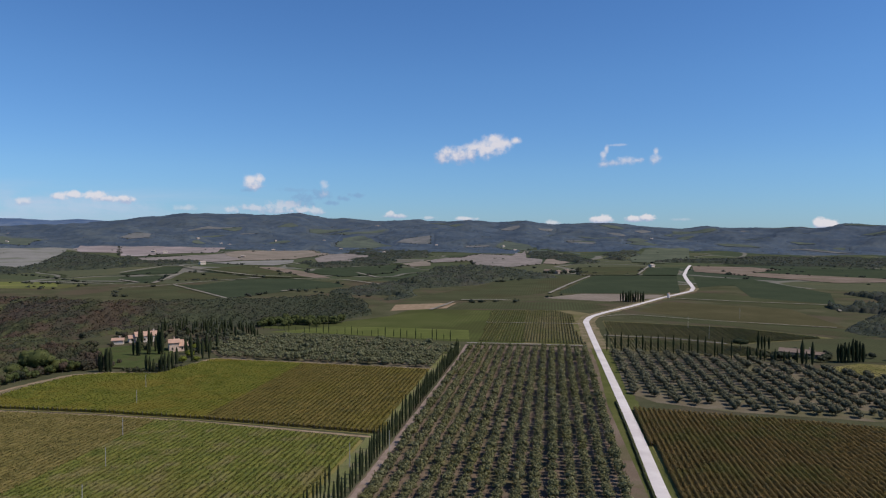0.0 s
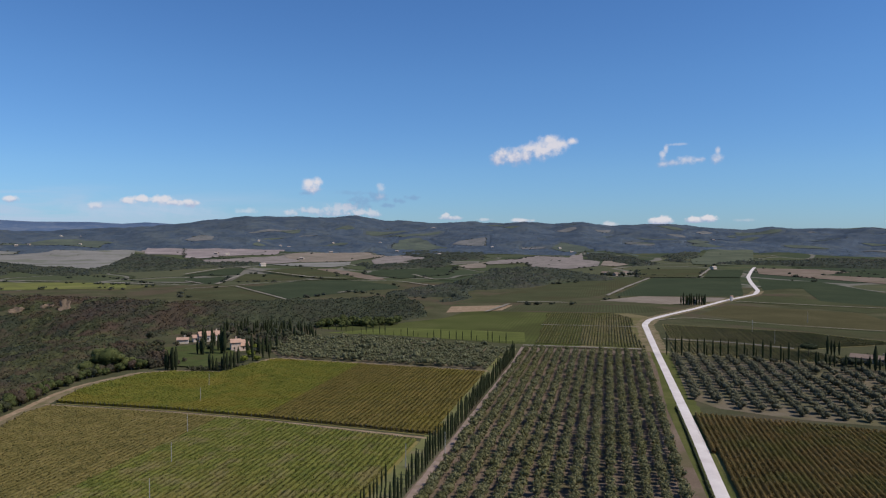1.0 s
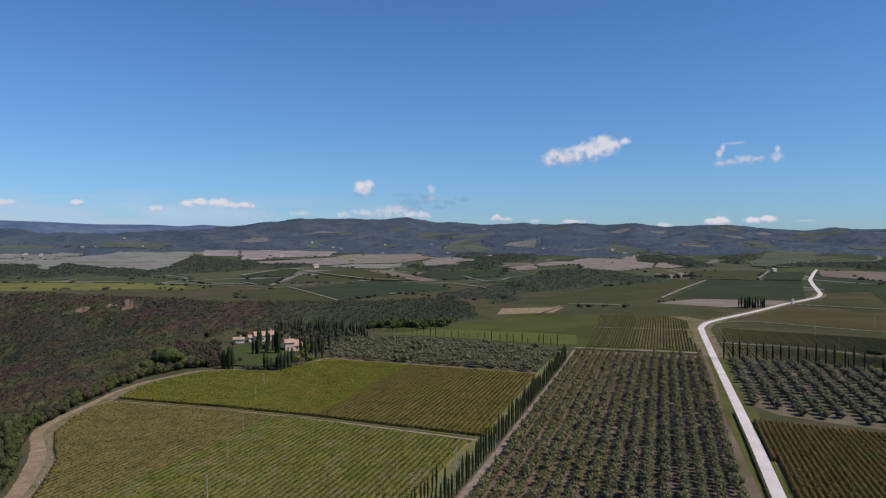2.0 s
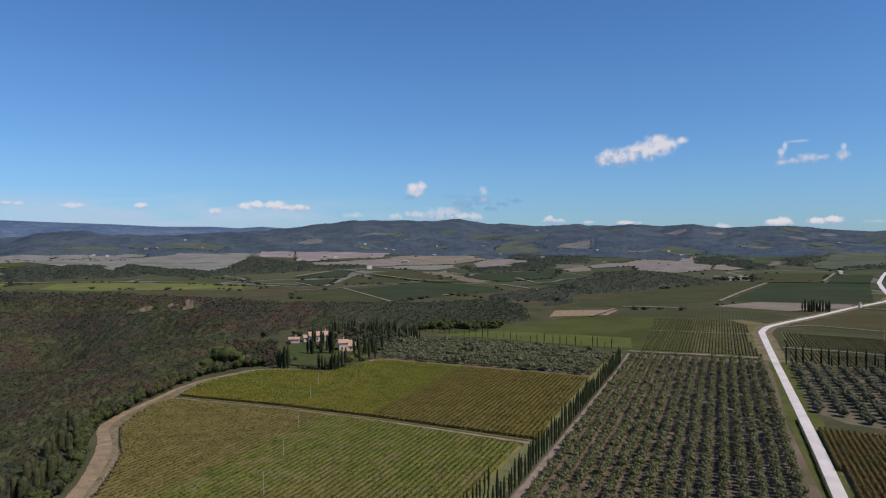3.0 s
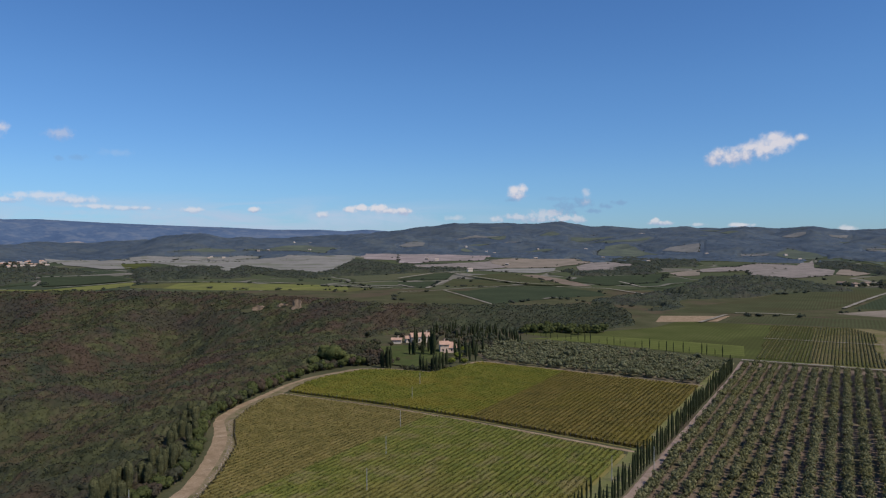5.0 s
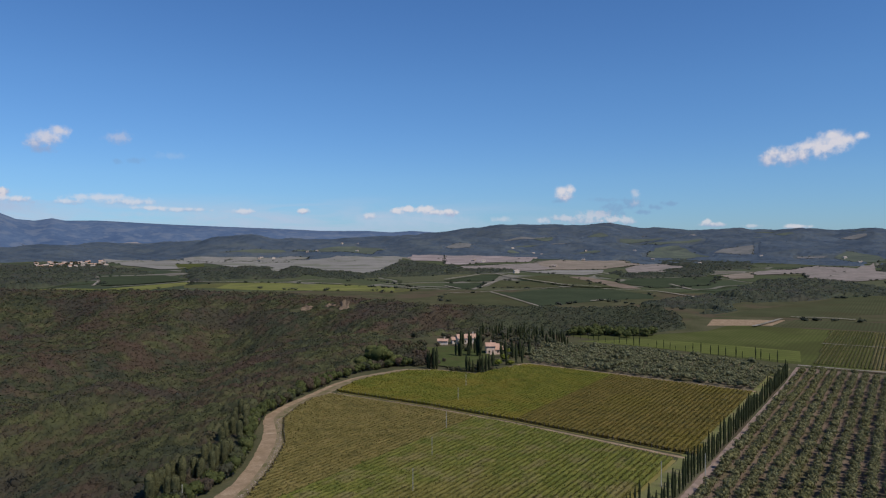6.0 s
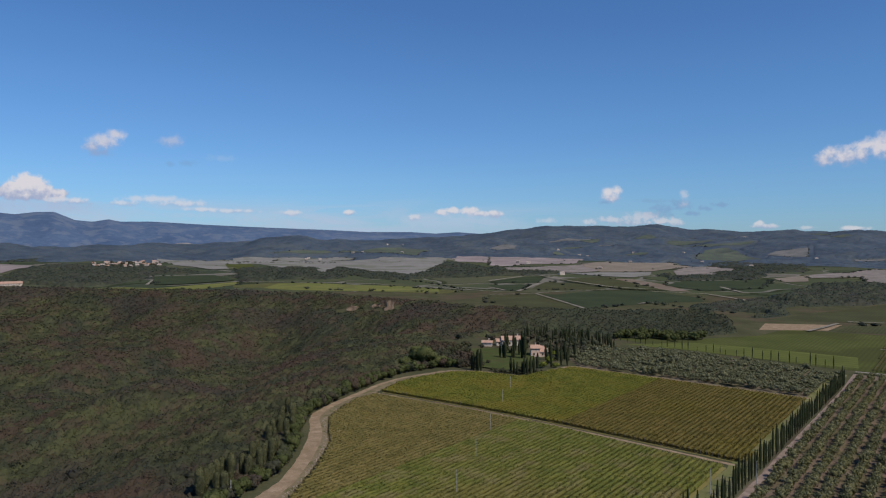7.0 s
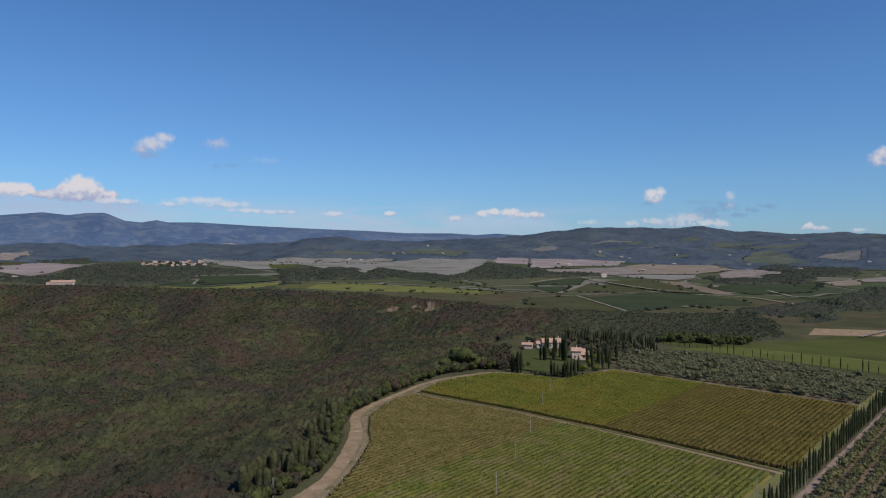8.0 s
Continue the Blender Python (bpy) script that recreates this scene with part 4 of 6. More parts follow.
far_field("field_grey", "grey stubble beyond the plain", (-1873, 1873), (-1761, 1947), (-1666, 2021), (-1587, 2107), (-1508, 2104), (-1387, 1925), (-1570, 1905), (-1253, 1305), (-1275, 1275))
far_field("hill_meadow_haze", "pale green meadow below a wooded knoll", (-1813, 2005), (-1754, 2081), (-1746, 2242), (-1652, 2163), (-1718, 2057))
far_field("hill_meadow_haze", "green slopes around far farms", (-1637, 2174), (-1659, 2388), (-1584, 2538), (-1405, 2484), (-1339, 2272), (-1581, 2252))
far_field("field_pink", "wide pinkish ploughed plain", (-1053, 2293), (-872, 2246), (-730, 2365), (-574, 1779), (-662, 1651), (-674, 1555), (-705, 1535))
far_field("field_pink", "pinkish ploughed ground", (-1145, 2181), (-1213, 2355), (-1049, 2282), (-758, 1649), (-834, 1619))
far_field("field_pale", "pale pinkish part of the plain", (-652, 1506), (-543, 1751), (-416, 1469), (-435, 1363), (-590, 1382))
far_field("field_tan", "bright tan stubble on the plain", (-541, 1751), (-461, 2456), (-282, 1775), (-318, 1505), (-407, 1440))
far_field("field_grey", "dull stubble in front of the plain", (-436, 1325), (-399, 1411), (-312, 1476), (-284, 1328), (-298, 1239), (-357, 1261))
far_field("field_pale", "dry knoll with a farm", (-281, 1543), (-303, 2232), (-164, 1608), (-192, 1381), (-236, 1338))
far_field("hill_meadow_haze", "green clearing on the hill", (-414, 2927), (-328, 2968), (-266, 2757), (-189, 2648), (-249, 2438), (-395, 2583))
far_field("hill_stubble_haze", "stubble clearing on the hill", (-179, 2710), (-153, 2790), (-50, 2811), (-47, 2637))
far_field("hill_stubble_haze", "pale strip on the wooded hill", (-1064, 2931), (-1015, 3005), (-985, 3411), (-906, 3009), (-1051, 2923))
far_field("hill_stubble_haze", "pale clearing on the wooded hill", (-1150, 2506), (-1140, 2557), (-1137, 2780), (-1052, 2523), (-1111, 2491))
far_field("hill_meadow_haze", "green strip on the hillside", (-521, 3062), (-390, 2997), (-246, 3090), (-260, 3047), (-403, 2965))
far_field("field_pale", "pale tan land on a low rise", (16, 1641), (105, 2022), (182, 1848), (265, 2274), (199, 1671), (216, 1523), (186, 1334), (121, 1226), (86, 1223), (58, 1315), (58, 1453), (17, 1406), (-23, 1370), (-25, 1466))
far_field("field_tan", "bright bare patch on a low rise", (193, 1357), (230, 1564), (253, 1566), (253, 1396), (217, 1323))
far_field("hill_meadow_haze", "green knoll with a hamlet", (182, 2463), (232, 2633), (287, 2525), (298, 2312), (259, 2280), (215, 2303))
far_field("hill_meadow_haze", "long green strip under the woods", (265, 2274), (339, 2276), (401, 2046), (381, 1970), (333, 2234))
far_field("hill_stubble_haze", "pale strip on the dark hillside", (501, 2840), (554, 2830), (554, 2542), (497, 2474), (439, 2473))
far_field("hill_stubble_haze", "small pale clearing under the ridge", (985, 3629), (1045, 3706), (1087, 3674), (1015, 3602))
far_field("hill_stubble_haze", "narrow pale clearing", (82, 2540), (170, 2512), (154, 2476), (84, 2510))
far_field("hill_meadow_haze", "dim green clearing on the hill", (665, 2571), (744, 2618), (805, 2505), (738, 2532))
far_field("hill_stubble_haze", "pale slope at the ridge", (480, 3584), (567, 3626), (552, 3586), (489, 3553))
far_field("field_meadow", "green meadows under the hills", (438, 1650), (616, 2149), (810, 2320), (509, 1452), (423, 1373), (385, 1434))
far_field("field_green", "grass with rows of young trees", (235, 1228), (361, 1253), (281, 1020), (200, 1020))
far_field("field_dark", "narrow vineyard beside the far road", (353, 1212), (409, 1213), (340, 1021), (288, 1018))
far_field("field_pink", "pale pinkish plain beside the ravine", (-1774, 872), (-1756, 921), (-1549, 946), (-1324, 735), (-1253, 664), (-1446, 710))
far_field("field_pale", "tan land west of the village", (-2524, 1240), (-2598, 1370), (-2450, 1305), (-2299, 1164), (-2340, 1149))
far_field("field_green", "green strip west of the village", (-2168, 1065), (-2263, 1181), (-1665, 863), (-1785, 877))
far_field("field_dark", "dark green field by the village", (-1044, 851), (-979, 933), (-827, 831), (-821, 723), (-846, 693))
far_field("field_grass", "pasture on the rim", (-876, 571), (-842, 620), (-778, 644), (-775, 600), (-846, 562))
far_field("field_grass", "pasture beside a farmhouse", (-1036, 509), (-974, 537), (-942, 519), (-967, 497), (-987, 485))
far_field("field_grey", "grey plain beyond the village", (-2105, 1733), (-2033, 1818), (-1259, 1324), (-1122, 1181), (-1143, 1083), (-1368, 1174))
far_field("field_grass", "small green field below the village", (-1250, 1223), (-1209, 1272), (-1105, 1163), (-1128, 1115))


# clearings scattered over the wooded hills
g = np.random.default_rng(17)
CLEARINGS = []
for k in range(66):
    a, r = radians(g.uniform(-34, 22)), g.uniform(2500, 4000)
    w, d, t = g.uniform(22, 100), g.uniform(20, 75), g.uniform(-0.5, 0.5)
    ring = []
    for i in range(9):
        q = 2 * math.pi * i / 9
        s = g.uniform(0.7, 1.15)
        u, v = w * s * math.cos(q + t), d * s * math.sin(q)
        ring.append((-math.sin(a) * (r + v) + math.cos(a) * u, math.cos(a) * (r + v) + math.sin(a) * u))
    CLEARINGS.append(ring)
    cover = g.choice(("hill_meadow_haze", "hill_stubble_haze", "hill_meadow_haze"))
    sheet("clearing", ring, M[cover], "small farmed clearing on the wooded hill", "clearing", 30.0, 1.0)

# fields and woods on the blue mountains
sheet("field", ((-3498, 1950), (-3450, 2023), (-3375, 2061), (-3399, 1973), (-3459, 1948)), M["hill_pale_haze"], "pale fields below the mountains", "field", 20.0, 3.0, over=blue_height)
sheet("field", ((-3309, 2130), (-3317, 2217), (-3307, 2177), (-3281, 2117)), M["hill_pale_haze"], "pale field below the mountains", "field", 20.0, 3.0, over=blue_height)
sheet("field", ((-3133, 2606), (-3108, 2765), (-2958, 2817), (-3045, 2752), (-3119, 2621)), M["hill_tan_haze"], "tan hillside below the mountains", "field", 20.0, 3.0, over=blue_height)
sheet("field", ((-3388, 2299), (-3258, 2302), (-3206, 2359), (-3147, 2412), (-3232, 2331)), M["hill_pale_haze"], "pale fields below the mountains", "field", 20.0, 3.0, over=blue_height)
sheet("field", ((-3523, 1730), (-3480, 1771), (-3430, 1737), (-3460, 1699)), M["hill_pale_haze"], "pale field at the mountain's foot", "field", 20.0, 3.0, over=blue_height)

# ---- plants: one template of each kind, then many ----


def gen(seed):
    return np.random.default_rng(seed)


def olive_shape(seed, width=2.85, tall=3.7, sprays=300, leaf=0.18, core=0.68, low=0.6):
    g = gen(seed)
    v1, f1 = tube(((0, 0, -0.1), (0.08, 0.03, 0.5), (0.02, -0.05, 1.0)), (0.2, 0.15, 0.13))
    limbs = [(v1, f1)]
    for k in range(3):
        w = 2.1 * k + g.uniform(-0.4, 0.4)
        limbs.append(tube(((0.02, -0.05, 0.9), (0.35 * math.cos(w), 0.35 * math.sin(w), 1.5), (0.65 * math.cos(w), 0.65 * math.sin(w), 2.2)), (0.11, 0.07, 0.03), 5))
    return joined(limbs), crown(width, low, tall, 6, sprays, leaf, g, core=core)


def cypress_shape(seed, tall=8.5, wide=1.25, sprays=260, leaf=0.16, blunt=0.0):
    g = gen(seed)
    trunk = tube(((0, 0, -0.2), (0, 0, 0.7), (0, 0, tall * 0.6)), (0.16, 0.13, 0.05), 6)
    rings, sides = 13, 9
    z = np.linspace(0.25, 1.0, rings) ** 0.92
    z = 0.3 + (tall - 0.3) * (z - z[0]) / (z[-1] - z[0])
    q = z / tall
    r = wide * 0.5 * np.sin(np.clip(0.22 + q * 1.05, 0, 1.2) / 1.2 * math.pi * 0.62) * np.clip((1.02 - q) / (0.42 - 0.3 * blunt), 0, 1) ** 0.7
    a = np.arange(sides) * 2 * math.pi / sides
    R = r[:, None] * (1 + 0.22 * (g.random((rings, sides)) - 0.5)) + 0.02
    v = np.stack([R * np.cos(a), R * np.sin(a), np.repeat(z[:, None], sides, 1)], 2).reshape(-1, 3)
    i, j = np.meshgrid(np.arange(rings - 1), np.arange(sides), indexing="ij")
    k = (j + 1) % sides
    f = np.concatenate([np.stack([i * sides + j, i * sides + k, (i + 1) * sides + k], 2).reshape(-1, 3), np.stack([i * sides + j, (i + 1) * sides + k, (i + 1) * sides + j], 2).reshape(-1, 3)])
    t = g.integers(0, len(f), sprays)
    p = v[f[t]].mean(1)
    n = p * (1, 1, 0)
    n /= np.linalg.norm(n, axis=1)[:, None] + 1e-6
    return trunk, joined([(v, f), flecks(p, n + (0, 0, 0.3), leaf, g, 1.0)])


def oak_shape(seed, width=5.0, low=0.6, tall=5.0, lumps=8, sprays=240, leaf=0.32, level=1):
    g = gen(seed)
    limbs = [tube(((0, 0, -0.8), (0.1, 0, low + 0.6), (0.1, 0.1, tall * 0.6)), (0.22, 0.17, 0.06), 6)]
    for k in range(3):
        w = 2.1 * k + g.uniform(-0.4, 0.4)
        limbs.append(tube(((0.1, 0, low), (width * 0.2 * math.cos(w), width * 0.2 * math.sin(w), tall * 0.45), (width * 0.33 * math.cos(w), width * 0.33 * math.sin(w), tall * 0.65)), (0.12, 0.07, 0.03), 5))
    return joined(limbs), crown(width, low, tall, lumps, sprays, leaf, g, level)


def tree_template(name, shape, leaf, label, category, group, crown_label=""):
    trunk, top = shape
    return {"name": name, "trunk": raw("trunk", *trunk, M["bark"]), "crown": raw("crown", *top, M[leaf]), "label": label, "category": category, "group": group, "shape": top}


def plant(kind, x, y, scale, turn, tall=1.0, z=None, label=""):
    z = float(height(x, y)) if z is None else z
    ob = thing(kind["name"], x, y, z, turn, label or kind["label"], kind["category"], kind["group"])
    ob.scale = (scale, scale, scale * tall)
    child("trunk", kind["trunk"], ob)
    child("crown", kind["crown"], ob)
    return ob


OLIVE = [tree_template("olive_tree", olive_shape(20 + k), "olive_leaf", "silver-green olive tree in a planted row on tilled soil", "olive tree", "olive trees of the rows") for k in range(6)]
OLD_OLIVE = [tree_template("olive_tree", olive_shape(40 + k, 4.5, 3.5, 260, 0.21, 0.85, 0.3), "grove_leaf", "round silvery olive tree on dry grass", "olive tree", "olive trees of the open grove") for k in range(5)]
CYPRESS = [tree_template("cypress", cypress_shape(60 + k, 8.5, 0.78, 220, 0.13), "cypress_leaf", "slender dark green cypress in a lane-side row", "cypress", "cypresses of the lane") for k in range(5)]
THICK_CYPRESS = [tree_template("cypress", cypress_shape(70 + k, 9.5, 1.65, 420), "cypress_leaf", "tall dense dark cypress beside the farm garden", "cypress", "cypresses of the farms") for k in range(4)]
OAK = [tree_template("oak_tree", oak_shape(80 + k), "oak_leaf", "low rounded oak at the edge of the wood", "tree", "trees along the wood's edge") for k in range(5)]
EDGE_OAK = [tree_template("oak_tree", oak_shape(85 + k, 5.0, 0.4, 5.2, 9, 420, 0.24), "garden_leaf", "bushy dark green oak beside the dirt track", "tree", "trees along the wood's edge") for k in range(5)]
BRIGHT = [tree_template("broadleaf_tree", oak_shape(90 + k, 6.0, 0.8, 5.2, 9, 420, 0.34), "bright_leaf", "bushy bright green broadleaf tree", "tree", "bright garden trees") for k in range(2)]
COLUMN = [tree_template("column_tree", cypress_shape(75 + k, 8.5, 2.1, 620, 0.27, 1.0), "column_leaf", "grey-green column-shaped tree at the wood's edge", "tree", "column trees of the wood's edge") for k in range(3)]
PINE = tree_template("umbrella_pine", (tube(((0, 0, -0.2), (0.1, 0, 2.5), (0.0, 0.1, 5.4)), (0.3, 0.22, 0.18)), crown(8.5, 4.2, 7.8, 11, 420, 0.36, gen(99), 2, 0.5)), "cypress_leaf", "umbrella pine with a wide round dark crown", "tree", "")

# cypress lane
g = gen(5)
for k in range(86):
    s = k * 3.1
    x, y = -33.5 + s * 0.1595 + g.normal(0, 0.12), 110 + s * 0.987 + g.normal(0, 0.35)
    plant(CYPRESS[k % 5], x, y, g.uniform(0.82, 1.08), g.uniform(0, 360), g.uniform(0.85, 1.12))
for k in range(23):
    s = k * 3.1
    plant(CYPRESS[(k + 2) % 5], -39.5 + s * 0.1595 + g.normal(0, 0.15), 110 + s * 0.987 + g.normal(0, 0.4), g.uniform(0.62, 0.8), g.uniform(0, 360), label="young dark green cypress on the grass verge")

# olive rows: the stretch next to the camera as single trees, the rest as one planting
g = gen(6)
spots = []
for a, b in rows_in(OLIVES, 4.4, 0.0, 1.5):
    n = int(np.hypot(*(b - a)) / 2.7)
    for k in range(n):
        p = a + (b - a) * (k + 0.5) / n + g.normal(0, 0.12, 2)
        spots.append((p[0], p[1], g.uniform(0.94, 1.22)))
spots = np.array([s for s in spots if g.random() > 0.02])
near = (spots[:, 1] > 160) & (spots[:, 1] < 176)
pick = np.where(near)[0][:24]
rest = np.setdiff1d(np.arange(len(spots)), pick)
for k, i in enumerate(pick):
    plant(OLIVE[k % 6], spots[i, 0], spots[i, 1], spots[i, 2], g.uniform(0, 360), g.uniform(0.9, 1.1))
light_olive = [olive_shape(20 + k, sprays=150, leaf=0.22)[1] for k in range(6)]
stuff("olive_rows", scatter(light_olive, spots[rest, 0], spots[rest, 1], np.zeros(len(rest)), spots[rest, 2], g), M["olive_leaf"], "long rows of silver-green olive trees", "olive trees")
trunks = [tube(((0, 0, -0.1), (0.08, 0.03, 0.6), (0.02, -0.05, 1.3)), (0.2, 0.15, 0.1), 5)]
stuff("olive_trunks", scatter(trunks, spots[rest, 0], spots[rest, 1], np.zeros(len(rest)), spots[rest, 2], g), M["bark"], "grey trunks of the olive rows", "tree trunks")

# open grove east of the road
g = gen(8)
count, spare = 0, []
for a, b in rows_in(GROVE_R, 6.7, -0.3, 2.0):
    n = max(1, int(np.hypot(*(b - a)) / 5.6))
    for k in range(n):
        p = a + (b - a) * (k + 0.5) / n + g.normal(0, 0.35, 2)
        if g.random() < 0.07 or p[0] > 0.66 * p[1] + 6:
            continue
        if count > 272:
            spare.append((p[0], p[1]))
            continue
        plant(OLD_OLIVE[count % 5], p[0], p[1], g.uniform(0.8, 1.15), g.uniform(0, 360), g.uniform(0.85, 1.05))
        count += 1

if spare:
    spare = np.array(spare)
    stuff("olive_grove", scatter([k["shape"] for k in OLD_OLIVE], spare[:, 0], spare[:, 1], np.zeros(len(spare)), g.uniform(0.8, 1.15, len(spare)), g), M["grove_leaf"], "olive trees at the far end of the open grove", "olive trees")

# old grove below the farmhouse: dense, as one planting
g = gen(9)
px, py = [], []
for a, b in rows_in(GROVE_L, 3.5, 0.0, 1.0):
    for s in np.arange(1.5, np.hypot(*(b - a)) - 1, 3.3):
        p = a + (b - a) / np.hypot(*(b - a)) * s + g.normal(0, 0.6, 2)
        px.append(p[0])
        py.append(p[1])
px, py = np.array(px), np.array(py)
old = [olive_shape(40 + k, 3.6, 2.7, 100, 0.22)[1] for k in range(5)]
big = np.where(g.random(len(px)) < 0.08, 1.55, 1.0)
stuff("olive_grove", scatter(old, px, py, np.zeros(len(px)), g.uniform(0.8, 1.1, len(px)) * big, g), M["old_olive_leaf"], "dense grove of old silvery olive trees", "olive trees")

# vineyards


def hedge(length, g, half=0.55, low=0.35, high=1.42, step=1.5, sprays=11.0, leaf=0.27):
    """A trained row of vines along +y: an uneven core and leaf sprays."""
    n = max(2, int(length / step))
    y = np.linspace(0, length, n)
    prof = np.array(((-0.75, 0.0), (-1.0, 0.5), (-0.45, 1.0), (0.45, 1.0), (1.0, 0.5), (0.75, 0.0)))
    j = g.uniform(0.7, 1.3, (n, 6))
    X = prof[None, :, 0] * half * j
    Z = low + prof[None, :, 1] * (high - low) * (0.78 + 0.3 * g.random((n, 6)))
    v = np.stack([X, np.repeat(y[:, None], 6, 1) + g.normal(0, 0.1, (n, 6)), Z], 2).reshape(-1, 3)
    i, k = np.meshgrid(np.arange(n - 1), np.arange(6), indexing="ij")
    m = (k + 1) % 6
    f = np.concatenate([np.stack([i * 6 + k, i * 6 + m, (i + 1) * 6 + m], 2).reshape(-1, 3), np.stack([i * 6 + k, (i + 1) * 6 + m, (i + 1) * 6 + k], 2).reshape(-1, 3)])
    bits = [(v, f)]
    c = int(length * sprays)
    if c:
        side = g.choice((-1.0, 1.0), c)
        p = np.stack([side * half * g.uniform(0.1, 1.45, c), g.uniform(0, length, c), low + (high * 1.1 - low) * g.random(c) ** 0.6], 1)
        bits.append(flecks(p, np.stack([side, np.zeros(c), g.uniform(0, 1.4, c)], 1), leaf, g))
    return joined(bits)


bm = bmesh.new()
box(bm, -0.045, 0.045, -0.045, 0.045, -0.2, 1.55)
bmesh.ops.bevel(bm, geom=bm.edges[:], offset=0.012, segments=1, affect="EDGES")
post_ob = part("end_post", bm, M["post"])
POST = post_ob.data
bpy.data.objects.remove(post_ob)


def vineyard(poly, spacing, leaf, label, group, seed, turn=0.0, sprays=11.0, split=None, half=0.6, low=0.35, high=1.42):
    g = gen(seed)
    for a, b in rows_in(poly, spacing, turn, 0.8):
        length = float(np.hypot(*(b - a)))
        kind, says = leaf, label
        if split and ((a @ V) + g.normal(0, 3.0) > split[0]) == split[1]:
            kind, says = split[2], split[3]
        row = thing("vine_row", a[0], a[1], 0.0, -(ROW + turn), says, "vine row", group)
        child("foliage", raw("foliage", *hedge(length, g, half, low, high, sprays=sprays), M[kind]), row)
        for s in (0.0, length):
            p = child("end_post", POST, row, "weathered timber end post")
            p.location = (0, s, 0)


vineyard(FIELD_A, 1.85, "vine_a", "trained vine row turning yellow-green over grassy soil", "vine rows of the upper vineyard", 11, half=0.7, low=0.4, high=1.25, sprays=12.0, split=(-118.0, True, "vine_a_brown", "trained vine row with browning leaves over grassy soil"))
vineyard(FIELD_B, 1.85, "vine_b", "trained green vine row over grassy soil", "vine rows of the lower vineyard", 12, half=0.68, low=0.4, high=1.25, sprays=12.0, split=(-134.0, False, "vine_b_brown", "trained vine row with dry brownish leaves"))
vineyard(((70, 258), (59, 176), (49, 100), (105, 100), (168, 226), (150, 231), (111, 245)), 1.7, "vine_r", "trained vine row with bronze autumn leaves", "vine rows of the bronze vineyard", 13, half=0.52, low=0.25, high=1.35, sprays=12.0)


def far_vines(name, polys, spacing, leaf, label, seed, turn=0.0, sprays=2.0):
    g = gen(seed)
    bits = []
    for poly in polys:
        for a, b in rows_in(poly, spacing, turn, 0.5):
            v, f = hedge(float(np.hypot(*(b - a))), g, 0.42, 0.1, 0.7, 2.4, sprays, 0.3)
            d = (b - a) / np.hypot(*(b - a))
            bits.append((np.stack([a[0] + v[:, 0] * d[1] + v[:, 1] * d[0], a[1] - v[:, 0] * d[0] + v[:, 1] * d[1], v[:, 2]], 1), f))
    stuff(name, joined(bits), M[leaf], label, "vine rows")


far_vines("vine_rows", (((22, 414), (83, 404), (88, 470), (101, 540), (92, 572), (40, 572)), ((104, 440), (166, 406), (236, 431), (199, 474), (116, 506)), ((94, 390), (150, 368), (186, 364), (171, 400), (103, 430))),
          1.75, "vine_far", "far vineyard rows on brownish soil", 21, 0.0, 2.2)

# ---- woods ----


def bush(width, tall, lumps, sprays, leaf, g):
    """A shrub of the thicket: a small core hidden under many leaf sprays."""
    c = [(width * g.uniform(-0.2, 0.2), width * g.uniform(-0.2, 0.2), tall * g.uniform(0.35, 0.5)) for _ in range(lumps)]
    s = [(width * g.uniform(0.38, 0.5), width * g.uniform(0.38, 0.5), tall * g.uniform(0.42, 0.52)) for _ in range(lumps)]
    p, n = on_lumps(c, s, sprays * 2, g)
    up = np.argsort(-(n[:, 2] + g.normal(0, 0.35, len(n))))[:sprays]
    return joined([lump(a, np.array(q) * 0.8, 0.35, 1, g) for a, q in zip(c, s)] + [flecks(p[up], n[up], leaf, g)])


bushes = [bush(5.6, 3.4, 1, 92, 0.34, gen(110 + k)) for k in range(9)]
bushes_thin = [bush(7.2, 2.8, 1, 12, 0.8, gen(150 + k)) for k in range(7)]


def sprinkle(poly, cell, g, keep=1.0):
    p = np.asarray(poly, float)
    x, y = np.meshgrid(np.arange(p[:, 0].min(), p[:, 0].max(), cell), np.arange(p[:, 1].min(), p[:, 1].max(), cell))
    x, y = (x + g.uniform(-0.5, 0.5, x.shape) * cell).ravel(), (y + g.uniform(-0.5, 0.5, y.shape) * cell).ravel()
    ok = inside(p, x, y) & (g.random(len(x)) < keep)
    return x[ok], y[ok]


def chance(i, j, k):
    """A fixed random number for each cell."""
    v = np.sin(i * 127.1 + j * 311.7 + k * 74.7) * 43758.5453
    return v - np.floor(v)


def treetops(x, y, cell):
    """The height of a closed canopy (about 0 to 1) and the tone of the tree that stands there."""
    top, tone = np.full(x.shape, 0.18), np.full(x.shape, 0.5)
    ci, cj = np.floor(x / cell), np.floor(y / cell)
    for a in (-1, 0, 1):
        for b in (-1, 0, 1):
            i, j = ci + a, cj + b
            px, py = (i + chance(i, j, 1)) * cell, (j + chance(i, j, 2)) * cell
            r = cell * (0.55 + 0.45 * chance(i, j, 3))
            h = (0.5 + 0.5 * chance(i, j, 4)) * np.sqrt(np.clip(1 - ((x - px) ** 2 + (y - py) ** 2) / r ** 2, 0, 1))
            tone = np.where(h > top, chance(i, j, 5), tone)
            top = np.maximum(top, h)
    return top, tone


